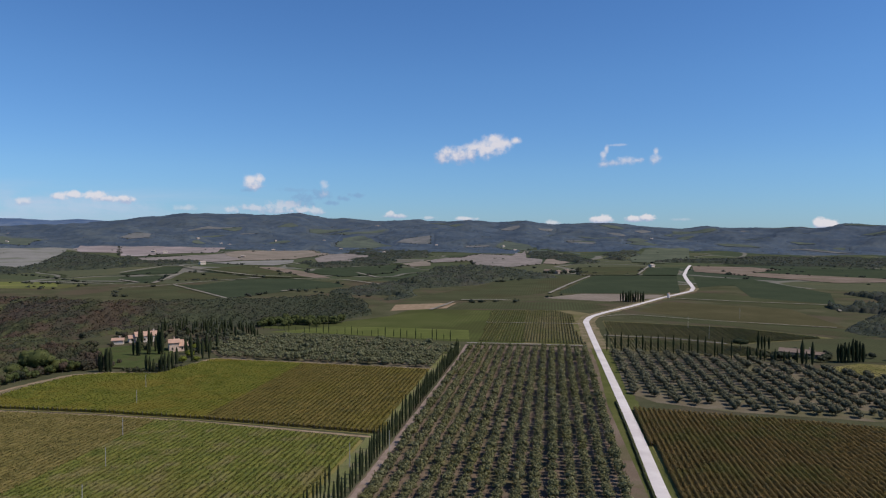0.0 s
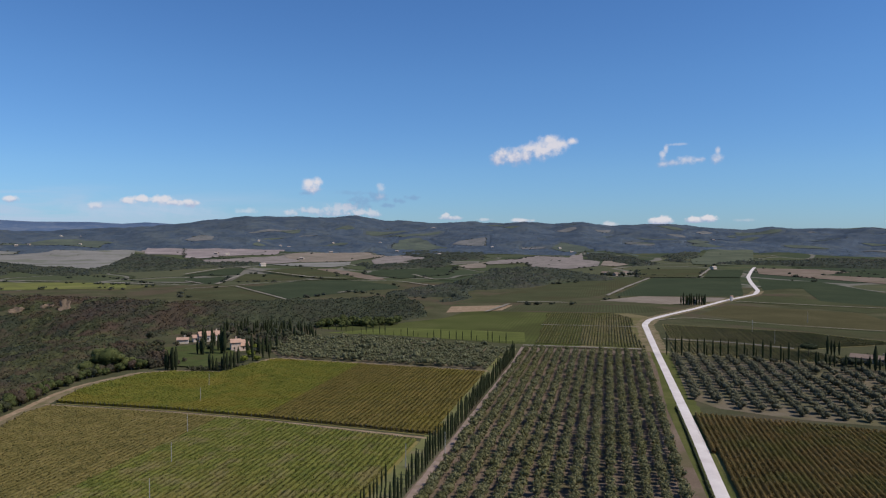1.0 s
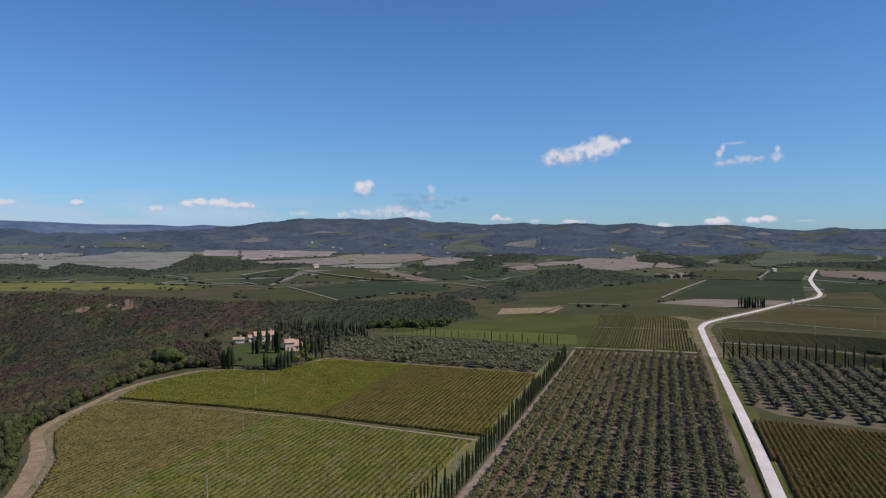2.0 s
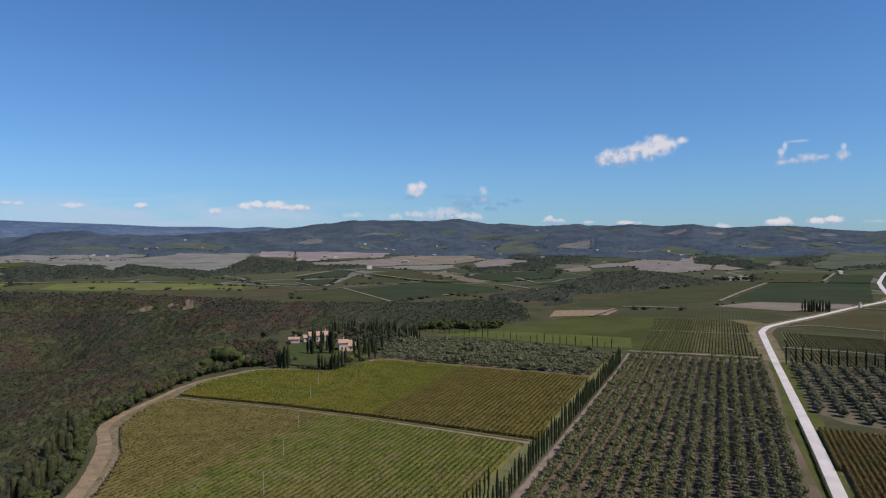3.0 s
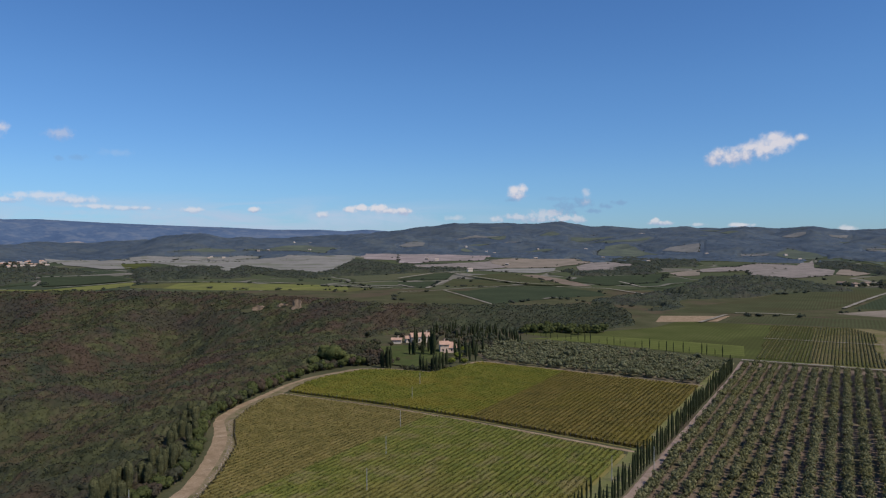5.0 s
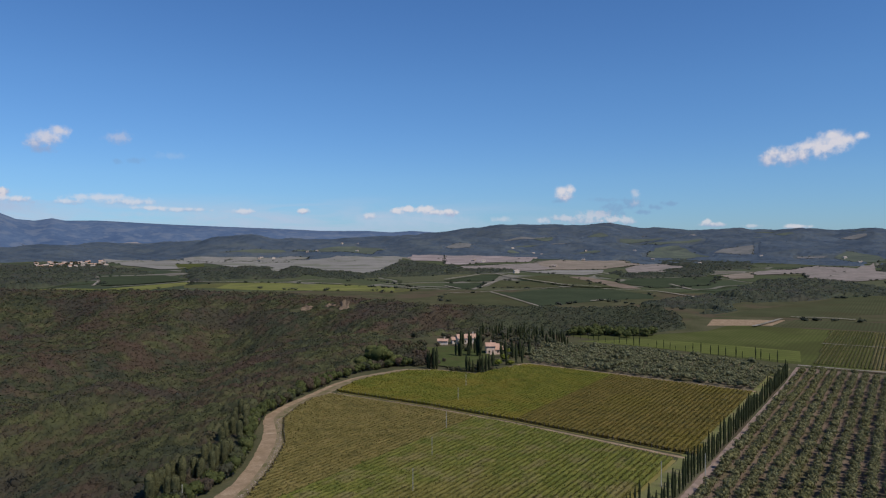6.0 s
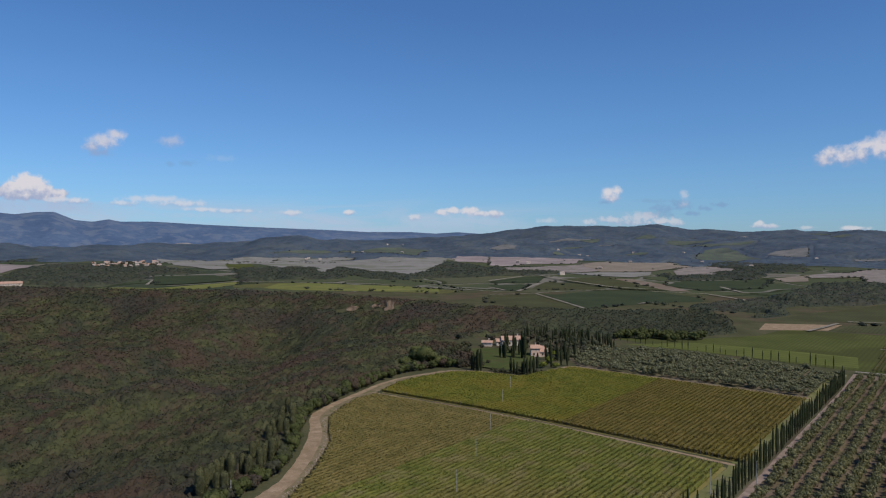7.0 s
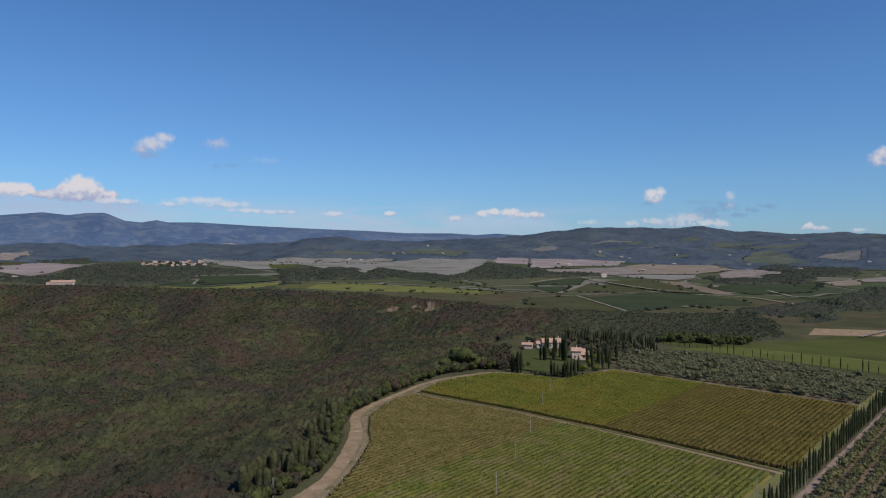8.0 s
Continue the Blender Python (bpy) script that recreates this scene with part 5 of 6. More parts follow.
def canopy(name, grow, az, r, cell, tall, sprays, leaf, material, label, category, g, fade=5.0):
    """A closed wood seen from above: a sheet of merged crowns with leaf sprays all over it. grow(x, y): where it stands, and how far from its edge."""
    a, q = np.meshgrid(np.radians(az), r)
    q = q + g.uniform(-0.3, 0.3, q.shape) * np.gradient(r)[:, None]
    x, y = -np.sin(a) * q, np.cos(a) * q
    n, m = x.shape
    stands, edge = grow(x, y)
    top, tone = treetops(x + 1.5 * np.sin(y / 7), y + 1.5 * np.sin(x / 6), cell)
    swell = 0.85 + 0.14 * rolling(x * 5, y * 5)
    z = height(x, y) - 0.6 + tall * (0.2 + top) * swell * (0.35 + 0.65 * ramp(0, fade, edge)) + g.normal(0, 0.13 * tall, x.shape) * ramp(0, fade, edge)
    full = stands[:-1, :-1] & stands[1:, :-1] & stands[:-1, 1:] & stands[1:, 1:]
    whole = np.pad(full, 1)
    z = np.where(whole[:-1, :-1] & whole[1:, :-1] & whole[:-1, 1:] & whole[1:, 1:], z, height(x, y) - 1.0)      # the outermost crowns reach down to the ground
    v = np.stack([x, y, z], 2).reshape(-1, 3)
    i, j = np.meshgrid(np.arange(n - 1), np.arange(m - 1), indexing="ij")
    f = np.stack([i * m + j, (i + 1) * m + j, (i + 1) * m + j + 1, i * m + j + 1], 2)
    f = f[full][:, ::-1]
    tri = np.concatenate([f[:, (0, 1, 2)], f[:, (0, 2, 3)]])
    used, back = np.unique(tri, return_inverse=True)
    v, tone, tri = v[used], tone.ravel()[used], back.reshape(-1, 3)
    t = tri[g.integers(0, len(tri), sprays)]
    w = g.dirichlet((1, 1, 1), sprays)
    p = (v[t] * w[:, :, None]).sum(1)
    nor = np.cross(v[t[:, 1]] - v[t[:, 0]], v[t[:, 2]] - v[t[:, 0]])
    nor /= np.linalg.norm(nor, axis=1)[:, None] + 1e-9
    nor[nor[:, 2] < 0] *= -1
    size = np.clip(leaf * np.hypot(p[:, 0], p[:, 1]), 0.16, 1.3)[:, None]
    fv, ff = flecks(p + nor * size * 0.35, nor, size, g)
    me = raw(name, *joined([(v, tri), (fv, ff)]), material)
    me.attributes.new("tone", "FLOAT", "POINT").data.foreach_set("value", np.concatenate([tone, np.repeat(tone[t[:, 0]], 4)]).astype(np.float32))
    return tagged(new(name, me), label, category, kind="stuff")


def ravine(x, y):
    edge = rim(WOOD, x, y)
    scar = (np.hypot((x + 392) / 6, (y - 612) / 14) < 1) | (np.hypot((x + 447) / 9, (y - 611) / 7) < 1)
    return inside(WOOD, x, y) & (edge > 0.8) & ~scar, edge


g = gen(31)
reach = np.cumsum(np.r_[112.0, np.interp(np.arange(430), (0, 150, 430), (0.9, 1.75, 5.2))])
canopy("oak_scrub", ravine, np.arange(-5, 67, 0.25), reach, 4.6, 4.1, 200000, 0.00135, M["oak_leaf"], "dense oak scrub with autumn brown drifts", "scrub", g)
wx, wy = sprinkle(WOOD, 11.0, g)
r, az = np.hypot(wx, wy), np.degrees(np.arctan2(-wx, wy))
ok = (r < 330) & (az > 24) & (az < 67) & (rim(WOOD, wx, wy) > 4)
stuff("oak_scrub", scatter(bushes, wx[ok], wy[ok], height(wx[ok], wy[ok]) - 0.7, g.lognormal(0.0, 0.2, ok.sum()), g, 0.2), M["oak_leaf"], "taller oaks rising out of the scrub", "scrub")


def clay_bank(x, y, wide, tall, seed):
    """A steep eroded bank that breaks out of the wood and faces the plateau."""
    g = gen(seed)
    turn = math.atan2(-x, y)
    a, b = np.meshgrid(np.linspace(-1, 1, 12), np.linspace(0, 1, 10))
    narrow = 1 - 0.15 * b + 0.15 * np.sin(b * 7 + seed)
    u = a * wide * 0.5 * narrow + g.normal(0, 0.35, a.shape)
    d = 0.55 * tall * b + 1.2 * np.sin(a * 5 + seed) * b + g.normal(0, 0.35, a.shape)
    X, Y = x + u * math.cos(turn) - d * math.sin(turn), y + u * math.sin(turn) + d * math.cos(turn)
    Z = float(height(x, y)) - 1.0 + (tall + 1.0) * b * (1 - 0.22 * a * a) + g.normal(0, 0.25, a.shape)
    i, j = np.meshgrid(np.arange(9), np.arange(11), indexing="ij")
    f = np.stack([i * 12 + j, i * 12 + j + 1, (i + 1) * 12 + j + 1, (i + 1) * 12 + j], 2).reshape(-1, 4)
    tagged(new("clay_bank", raw("clay_bank", np.stack([X, Y, Z], 2).reshape(-1, 3), f, M["clay"])), "bare eroded clay bank on the wooded slope", "clay bank", kind="structure")


clay_bank(-392, 610, 10, 9.0, 1)
clay_bank(-411, 613, 12, 5.5, 2)
clay_bank(-440, 612, 14, 5.0, 3)

# other woods of the middle distance
GROVES = []


def grove(*poly):
    GROVES.append(poly)


grove((-697, 1518), (-652, 1506), (-591, 1375), (-443, 1373), (-468, 1288), (-524, 1142))
grove((-436, 2516), (-300, 2408), (-178, 2595), (-45, 2559), (-30, 1718), (-137, 1424), (-202, 1483), (-161, 1627), (-307, 2256))
grove((-318, 1505), (-292, 1462), (-235, 1313), (-186, 1370), (-160, 1572), (-89, 1482), (-90, 1307), (-201, 1179), (-238, 1227))
grove((-1074, 1224), (-984, 1245), (-856, 1093), (-984, 1306), (-861, 1239), (-662, 1096), (-876, 1617), (-836, 1624), (-688, 1496), (-530, 1152), (-596, 1010), (-629, 953), (-753, 1050), (-711, 925), (-787, 885))
grove((-1126, 1126), (-1045, 1186), (-771, 867), (-782, 807), (-833, 833))
grove((-2600, 1406), (-2528, 1520), (-2315, 1509), (-1695, 1030), (-1978, 1054), (-2287, 1188))
grove((-1357, 776), (-1549, 970), (-1514, 1054), (-1412, 1150), (-1124, 1016), (-1032, 973), (-1100, 896), (-954, 770), (-887, 620), (-997, 593), (-1237, 707))
grove((-1359, 668), (-1232, 653), (-1237, 707), (-997, 593), (-1042, 575), (-1097, 561), (-1117, 548))
grove((225, 1910), (287, 2228), (332, 2022), (329, 1699), (327, 1436), (250, 1323), (256, 1413), (228, 1582), (197, 1586))
grove((469, 2062), (539, 2144), (607, 2133), (429, 1615), (390, 1495), (364, 1581))
grove((-19, 1142), (46, 1261), (89, 1223), (139, 1073), (123, 990), (67, 923), (22, 835), (-13, 769))
grove((-29, 1118), (10, 1166), (7, 835), (-9, 775), (-41, 804), (-29, 895))
GROVES += (
    ((-59, 876), (-21, 1100), (89, 1140), (160, 975), (60, 868), (-15, 785)),
    ((-53, 690), (-120, 712), (-100, 800), (-59, 870), (-15, 785), (-40, 645), (-60, 640)),
    ((417, 740), (402, 660), (357, 570), (425, 575), (520, 740)), ((352, 622), (322, 568), (345, 540), (420, 560)), ((292, 500), (262, 457), (275, 431), (330, 420), (400, 520), (330, 540)),
    ((300, 1330), (480, 1420), (640, 1300), (900, 1180), (1300, 1500), (900, 1700), (500, 1500), (400, 1400)),
)
def coppices(x, y):
    stands, edge = np.zeros(x.shape, bool), np.zeros(x.shape)
    for poly in GROVES:
        q = np.array(poly, float)
        box_in = (x > q[:, 0].min()) & (x < q[:, 0].max()) & (y > q[:, 1].min()) & (y < q[:, 1].max())
        if box_in.any():
            ok = np.zeros(x.shape, bool)
            ok[box_in] = inside(poly, x[box_in] + 9 * np.sin(y[box_in] / 23), y[box_in] + 9 * np.sin(x[box_in] / 19))
            stands |= ok
            edge[ok] = np.maximum(edge[ok], rim(poly, x[ok], y[ok]))
    return stands, edge


g = gen(33)
canopy("wood", coppices, np.arange(-44, 67, 0.13), 430 * 1.0056 ** np.arange(305), 8.5, 6.0, 52000, 0.0009, M["wood_leaf"], "dark broadleaf woods between the far fields", "wood", g, 14.0)

# forest over the far hills, its blue haze painted into the leaf colour


def hillside(x, y):
    free = np.ones(x.shape, bool)
    for poly in FAR + CLEARINGS:
        q = np.array(poly, float)
        near = (x > q[:, 0].min() - 20) & (x < q[:, 0].max() + 20) & (y > q[:, 1].min() - 20) & (y < q[:, 1].max() + 20)
        if near.any():
            free[near] &= ~(inside(poly, x[near], y[near]) | (rim(poly, x[near], y[near]) < 9))
    return free, np.full(x.shape, 50.0)


canopy("hill_forest", hillside, np.arange(-34, 68, 0.14), np.arange(2160, 4330, 15.0), 19.0, 5.0, 9000, 0.0006, M["hill_leaf_haze"], "dark forest covering the far hills", "forest", gen(35))

# hedgerow trees along field edges of the middle distance
g = gen(37)
lx, ly = [], []
for poly in FAR[4:]:
    p = np.array(poly, float)
    for a, c in zip(p, np.roll(p, -1, 0)):
        if g.random() < 0.62 or np.hypot(*a) < 600 or (a[0] > 100 and np.hypot(*a) < 900):
            continue
        n = int(np.hypot(*(c - a)) / g.uniform(9, 26))
        q = np.sort(g.random(n))
        q = q[q < g.uniform(0.4, 1.0)]
        lx.append(a[0] + (c[0] - a[0]) * q + g.normal(0, 2.5, len(q)))
        ly.append(a[1] + (c[1] - a[1]) * q + g.normal(0, 2.5, len(q)))
n = 110
a, r = np.radians(g.uniform(-34, 66, n)), g.uniform(1000, 2350, n)
lx.append(-np.sin(a) * r)
ly.append(np.cos(a) * r)

def tree_line(gap, *line):
    p = np.array(line, float)
    s = np.r_[0, np.cumsum(np.hypot(*np.diff(p, axis=0).T))]
    q = np.arange(0, s[-1], gap) + g.normal(0, gap * 0.12, len(np.arange(0, s[-1], gap)))
    lx.append(np.interp(q, s, p[:, 0]))
    ly.append(np.interp(q, s, p[:, 1]))


tree_line(14, (-1288, 1288), (-1194, 1319), (-1211, 1463), (-1074, 1440))
tree_line(14, (-2007, 1635), (-1787, 1615), (-1250, 1316))
tree_line(16, (-302, 1661), (-274, 1788))
tree_line(17, (205, 1087), (233, 1057), (289, 1049))
tree_line(18, (261, 1253), (282, 1237))
tree_line(16, (-783, 1043), (-682, 1034), (-532, 935), (-428, 841))
tree_line(10, (-96, 757), (-71, 760))
tree_line(16, (-328, 866), (-298, 914))
tree_line(12, (-162, 746), (-127, 722), (-70, 683))
tree_line(16, (-1010, 519), (-997, 531), (-974, 537))
lx, ly = np.concatenate(lx), np.concatenate(ly)
stuff("hedgerow_trees", scatter(bushes_thin, lx, ly, height(lx, ly), g.uniform(0.55, 1.25, len(lx)), g, 0.25), M["wood_leaf"], "scattered hedgerow trees between far fields", "trees")

# single trees: the wood's edge along the track
g = gen(41)
EDGE = ((-160, 326), (-172, 318), (-179, 300), (-180, 278), (-176.5, 246), (-170.5, 219), (-165.5, 203), (-147, 177), (-131.5, 150), (-129.5, 133), (-126, 118))
e = np.array(EDGE, float)
s = np.r_[0, np.cumsum(np.hypot(*np.diff(e, axis=0).T))]
for k, d in enumerate(np.arange(2, s[-1], 3.4)):
    x, y = np.interp(d, s, e[:, 0]) - g.uniform(0.8, 3.0), np.interp(d, s, e[:, 1])
    plant((OAK, EDGE_OAK)[k % 3 > 0][k % 5], x - 1.2, y, g.uniform(0.7, 1.1), g.uniform(0, 360), g.uniform(0.85, 1.2))
for k in range(46):
    d = g.uniform(8, 95)
    x, y = np.interp(d, s[-1] - s[::-1], e[::-1, 0]) - g.uniform(4.5, 13.0), np.interp(d, s[-1] - s[::-1], e[::-1, 1])
    plant(COLUMN[k % 3], x, y, g.uniform(0.65, 1.05), g.uniform(0, 360), g.uniform(0.85, 1.1))
GARDEN = tree_template("broadleaf_tree", oak_shape(97, 6.0, 0.5, 5.0, 13, 900, 0.2, 2), "garden_leaf", "broad olive-green tree with a rounded crown", "tree", "bright garden trees")
plant(GARDEN, -184, 318, 2.3, 20, 0.92, label="large round olive-green tree beside the track")
plant(GARDEN, -190, 309, 1.3, 140, 0.92)
plant(GARDEN, -176, 322, 1.2, 240, 0.92)

# the farm garden
for x, y, k in ((-157, 321, 0.95), (-155.5, 320, 1.1), (-154, 321, 1.15), (-152.6, 319.5, 1.2), (-151.4, 320, 1.25), (-159, 361, 0.9), (-156.5, 360, 1.15), (-155, 359, 1.1), (-147, 364, 1.75), (-145, 363, 1.6), (-153, 364, 0.8), (-151, 362, 0.9),
                (-136, 322, 1.0), (-134, 321, 0.8), (-132, 320.5, 0.75), (-130, 322, 0.7), (-128.5, 321, 0.95), (-127, 321, 1.0), (-126, 323, 1.05), (-125.5, 326, 1.05), (-125, 330, 1.15), (-124, 347, 0.95), (-121, 354, 1.15), (-118, 355, 1.0)):
    plant(THICK_CYPRESS[int(abs(x * 3 + y)) % 4], x, y, k * 0.92, g.uniform(0, 360), g.uniform(0.95, 1.1))
for k in range(96):
    x = g.uniform(-180, -116) + g.normal(0, 3)
    y = 418 + g.uniform(0, 46) - 0.3 * (x + 150)
    plant(THICK_CYPRESS[k % 4], x, y, g.uniform(0.5, 0.8), g.uniform(0, 360), g.uniform(0.95, 1.15), label="dark cypress in the clump behind the farmhouse")
for x, y, k in ((-127, 343, 0.75), (-129, 358, 0.8), (-122, 348, 0.6), (-133, 378, 0.8), (-126, 378, 0.75)):
    plant(BRIGHT[int(abs(x)) % 2], x, y, k, g.uniform(0, 360), 0.9, label="yellow-green shrub beside the farmhouse")
for k in range(26):
    x, y = -139 + g.normal(0, 5), 322 + g.normal(0, 2.5)
    if k % 2:
        x, y = g.uniform(-136, -122), 322 + g.uniform(0, 10)
    plant(OAK[k % 5], x, y, g.uniform(0.3, 0.5), g.uniform(0, 360), label="dark shrub under the garden cypresses")
for k in range(34):
    x, y = g.uniform(-205, -118), g.uniform(335, 420)
    if (-172 < x < -138 and 330 < y < 368) or (-190 < x < -160 and 392 < y < 416) or (-152 < x < -134 and 366 < y < 384):
        continue
    plant(OAK[k % 5], x, y, g.uniform(0.5, 1.0), g.uniform(0, 360), g.uniform(0.8, 1.1), label="leafy garden tree near the farmhouse")
gx, gy = sprinkle(((-190, 338), (-177, 321.5), (-160, 325.5), (-156, 333), (-168, 346), (-180, 362), (-196, 390), (-216, 372)), 4.0, g)
for k, (x, y) in enumerate(zip(gx, gy)):
    plant(OAK[k % 5], x, y, g.uniform(0.65, 1.05), g.uniform(0, 360), g.uniform(0.85, 1.1), label="leafy tree crowding the track's edge")
gx, gy = sprinkle(((-215, 412), (-190, 418), (-150, 400), (-122, 392), (-118, 420), (-140, 450), (-190, 440)), 8.5, g)
for k, (x, y) in enumerate(zip(gx, gy)):
    plant(OAK[k % 5], x, y, g.uniform(0.7, 1.1), g.uniform(0, 360), g.uniform(0.85, 1.1), label="leafy tree in the copse behind the farmhouse")
for k in range(30):
    x, y = g.uniform(-176, -156), g.uniform(322, 340)
    plant(OAK[k % 5], x, y, g.uniform(0.35, 0.6), g.uniform(0, 360), label="dark shrub at the lawn's edge")
for x, y, k in ((-166, 388, 1.1), (-163, 390, 1.2), (-160, 386, 1.0), (-152, 372, 1.1), (-150, 374, 1.25), (-134, 366, 1.0), (-132, 368, 1.2), (-129, 370, 1.1), (-127, 366, 0.9), (-170, 394, 1.2), (-131, 360, 0.8), (-125, 372, 1.2), (-122, 369, 1.0), (-120, 374, 1.1)):
    plant(THICK_CYPRESS[int(abs(x * 3 + y)) % 4], x, y, k * 0.9, g.uniform(0, 360), 1.05)
gx = np.linspace(-122, -72, 26) + g.normal(0, 1.0, 26)
for k, x in enumerate(gx):
    plant(EDGE_OAK[k % 5], x, 482 + g.normal(0, 5) + (x + 97) * 0.3, g.uniform(0.9, 1.5), g.uniform(0, 360), g.uniform(0.8, 1.0), label="light green bushy tree at the foot of the wood")
sheet("lawn", ((-168, 330), (-138, 326), (-134, 350), (-146, 380), (-172, 392), (-186, 380), (-178, 350)), M["lawn"], "mown green lawn of the farmhouse", "lawn")

# far cypress rows
for k in range(30):
    x = -125 + k * 4.5 + g.normal(0, 0.7)
    y = 462 - (x + 125) * 0.375 + g.normal(0, 0.8)
    plant(CYPRESS[k % 5], x, y, g.uniform(0.35, 0.85), g.uniform(0, 360), label="young cypress in a loose row beside a meadow")
for k in range(17):
    f = k / 16
    x, y = 90 + 58 * f + g.normal(0, 0.3), 382 - 8 * f - 15 * f * f
    plant(CYPRESS[k % 5], x, y, g.uniform(1.2, 1.45), g.uniform(0, 360), 0.92, label="dark cypress in a row behind the olive grove")
    if k in (5, 10, 11, 14):
        plant(CYPRESS[(k + 1) % 5], x + 1.3, y, 0.75, g.uniform(0, 360), label="dark cypress in a row behind the olive grove")
for x, y, k in ((154, 354, 1), (156, 356, 0.9), (159, 355, 0.9), (160.5, 354, 0.8), (163, 355, 0.9), (166, 350, 0.9), (170, 349, 0.8), (173, 350, 0.75), (176, 348, 0.9), (177.5, 346, 1.55), (178, 343, 0.9), (182, 345, 1.45), (175, 389, 1.3), (177, 389, 1), (179, 390, 1), (181, 389, 0.95),
                (198, 351, 1.2), (199.5, 350, 1.15), (201, 351, 1.25), (202.5, 350, 1.2), (204, 352, 1.3), (206.5, 353, 1.5), (208, 352, 1.4), (210, 353, 1.35), (212, 354, 1.2), (200.5, 353, 1.2), (203.2, 354, 1.25), (205.4, 351, 1.3), (209, 355, 1.4), (211, 351.5, 1.2)):
    plant(THICK_CYPRESS[int(abs(x * 2 + y)) % 4], x, y, k * 0.8, g.uniform(0, 360), 1.05, label="dark cypress beside a low farm building")
plant(PINE, 163, 384, 0.95, 0, 0.95)
for x, y, k in ((172, 356.5, 0.95), (175.5, 357, 1.0), (168.5, 357, 0.8), (179, 355, 0.8), (185, 356, 0.7), (196, 357, 0.8), (199, 362, 0.9), (166, 362, 0.9), (171, 360, 1.0), (175, 363, 0.8), (190, 352, 0.8), (186, 372, 1.0), (194, 356, 0.7), (216, 360, 0.9), (222, 362, 0.8), (228, 356, 0.9), (236, 350, 0.8)):
    plant(OAK[int(x) % 5], x, y, k, g.uniform(0, 360), label="rounded dark tree near a farm building")

# low dark foliage strip added in place of the shadow along the road's ditch
g = gen(43)
for k in range(12):
    y = 112 + k * 13.0
    x = float(np.interp(y, (60, 174, 226, 268), (40, 55, 63, 69))) - 2.6
    ob = thing("hedge", x, y, 0.0, -8.0, "low dark leafy strip standing in for the road ditch's shadow", "hedge", "hedges along the road")
    child("foliage", raw("foliage", *hedge(12.6, g, 0.35, 0.0, 0.75, 0.8, 7.0, 0.2), M["cypress_leaf"]), ob)
# vineyard beyond the open grove
EAST = ((178, 332), (206, 346), (250, 330), (250, 262), (222, 262))
sheet("field_floor", EAST, M["soil_vine"], "grassy soil of a green-brown vineyard")
far_vines("vine_rows", (EAST,), 1.9, "vine_far", "green-brown vineyard rows beyond an olive grove", 23, 0.0, 4.0)

# ---- buildings ----


def pitched(bm, x0, x1, y0, y1, z, rise, over=0.5, thick=0.18):
    """A gabled roof slab with eaves, its ridge along x."""
    ym = (y0 + y1) / 2
    a = [(x0 - over, y0 - over, z - 0.15), (x1 + over, y0 - over, z - 0.15), (x1 + over, ym, z + rise), (x0 - over, ym, z + rise)]
    b = [(x0 - over, y1 + over, z - 0.15), (x1 + over, y1 + over, z - 0.15), (x1 + over, ym, z + rise), (x0 - over, ym, z + rise)]
    for quad in (a, b):
        lo = [bm.verts.new(p) for p in quad]
        hi = [bm.verts.new((p[0], p[1], p[2] + thick)) for p in quad]
        bm.faces.new(lo[::-1])
        bm.faces.new(hi)
        for i in range(4):
            j = (i + 1) % 4
            bm.faces.new((lo[i], lo[j], hi[j], hi[i]))
    bmesh.ops.recalc_face_normals(bm, faces=bm.faces[:])


def gable_body(bm, x0, x1, y0, y1, z, rise):
    ym = (y0 + y1) / 2
    ends = [[bm.verts.new((x, *p)) for p in ((y0, -1.0), (y1, -1.0), (y1, z), (ym, z + rise), (y0, z))] for x in (x0, x1)]
    bm.faces.new(ends[0][::-1])
    bm.faces.new(ends[1])
    for i in range(5):
        j = (i + 1) % 5
        bm.faces.new((ends[0][i], ends[0][j], ends[1][j], ends[1][i]))
    bmesh.ops.recalc_face_normals(bm, faces=bm.faces[:])


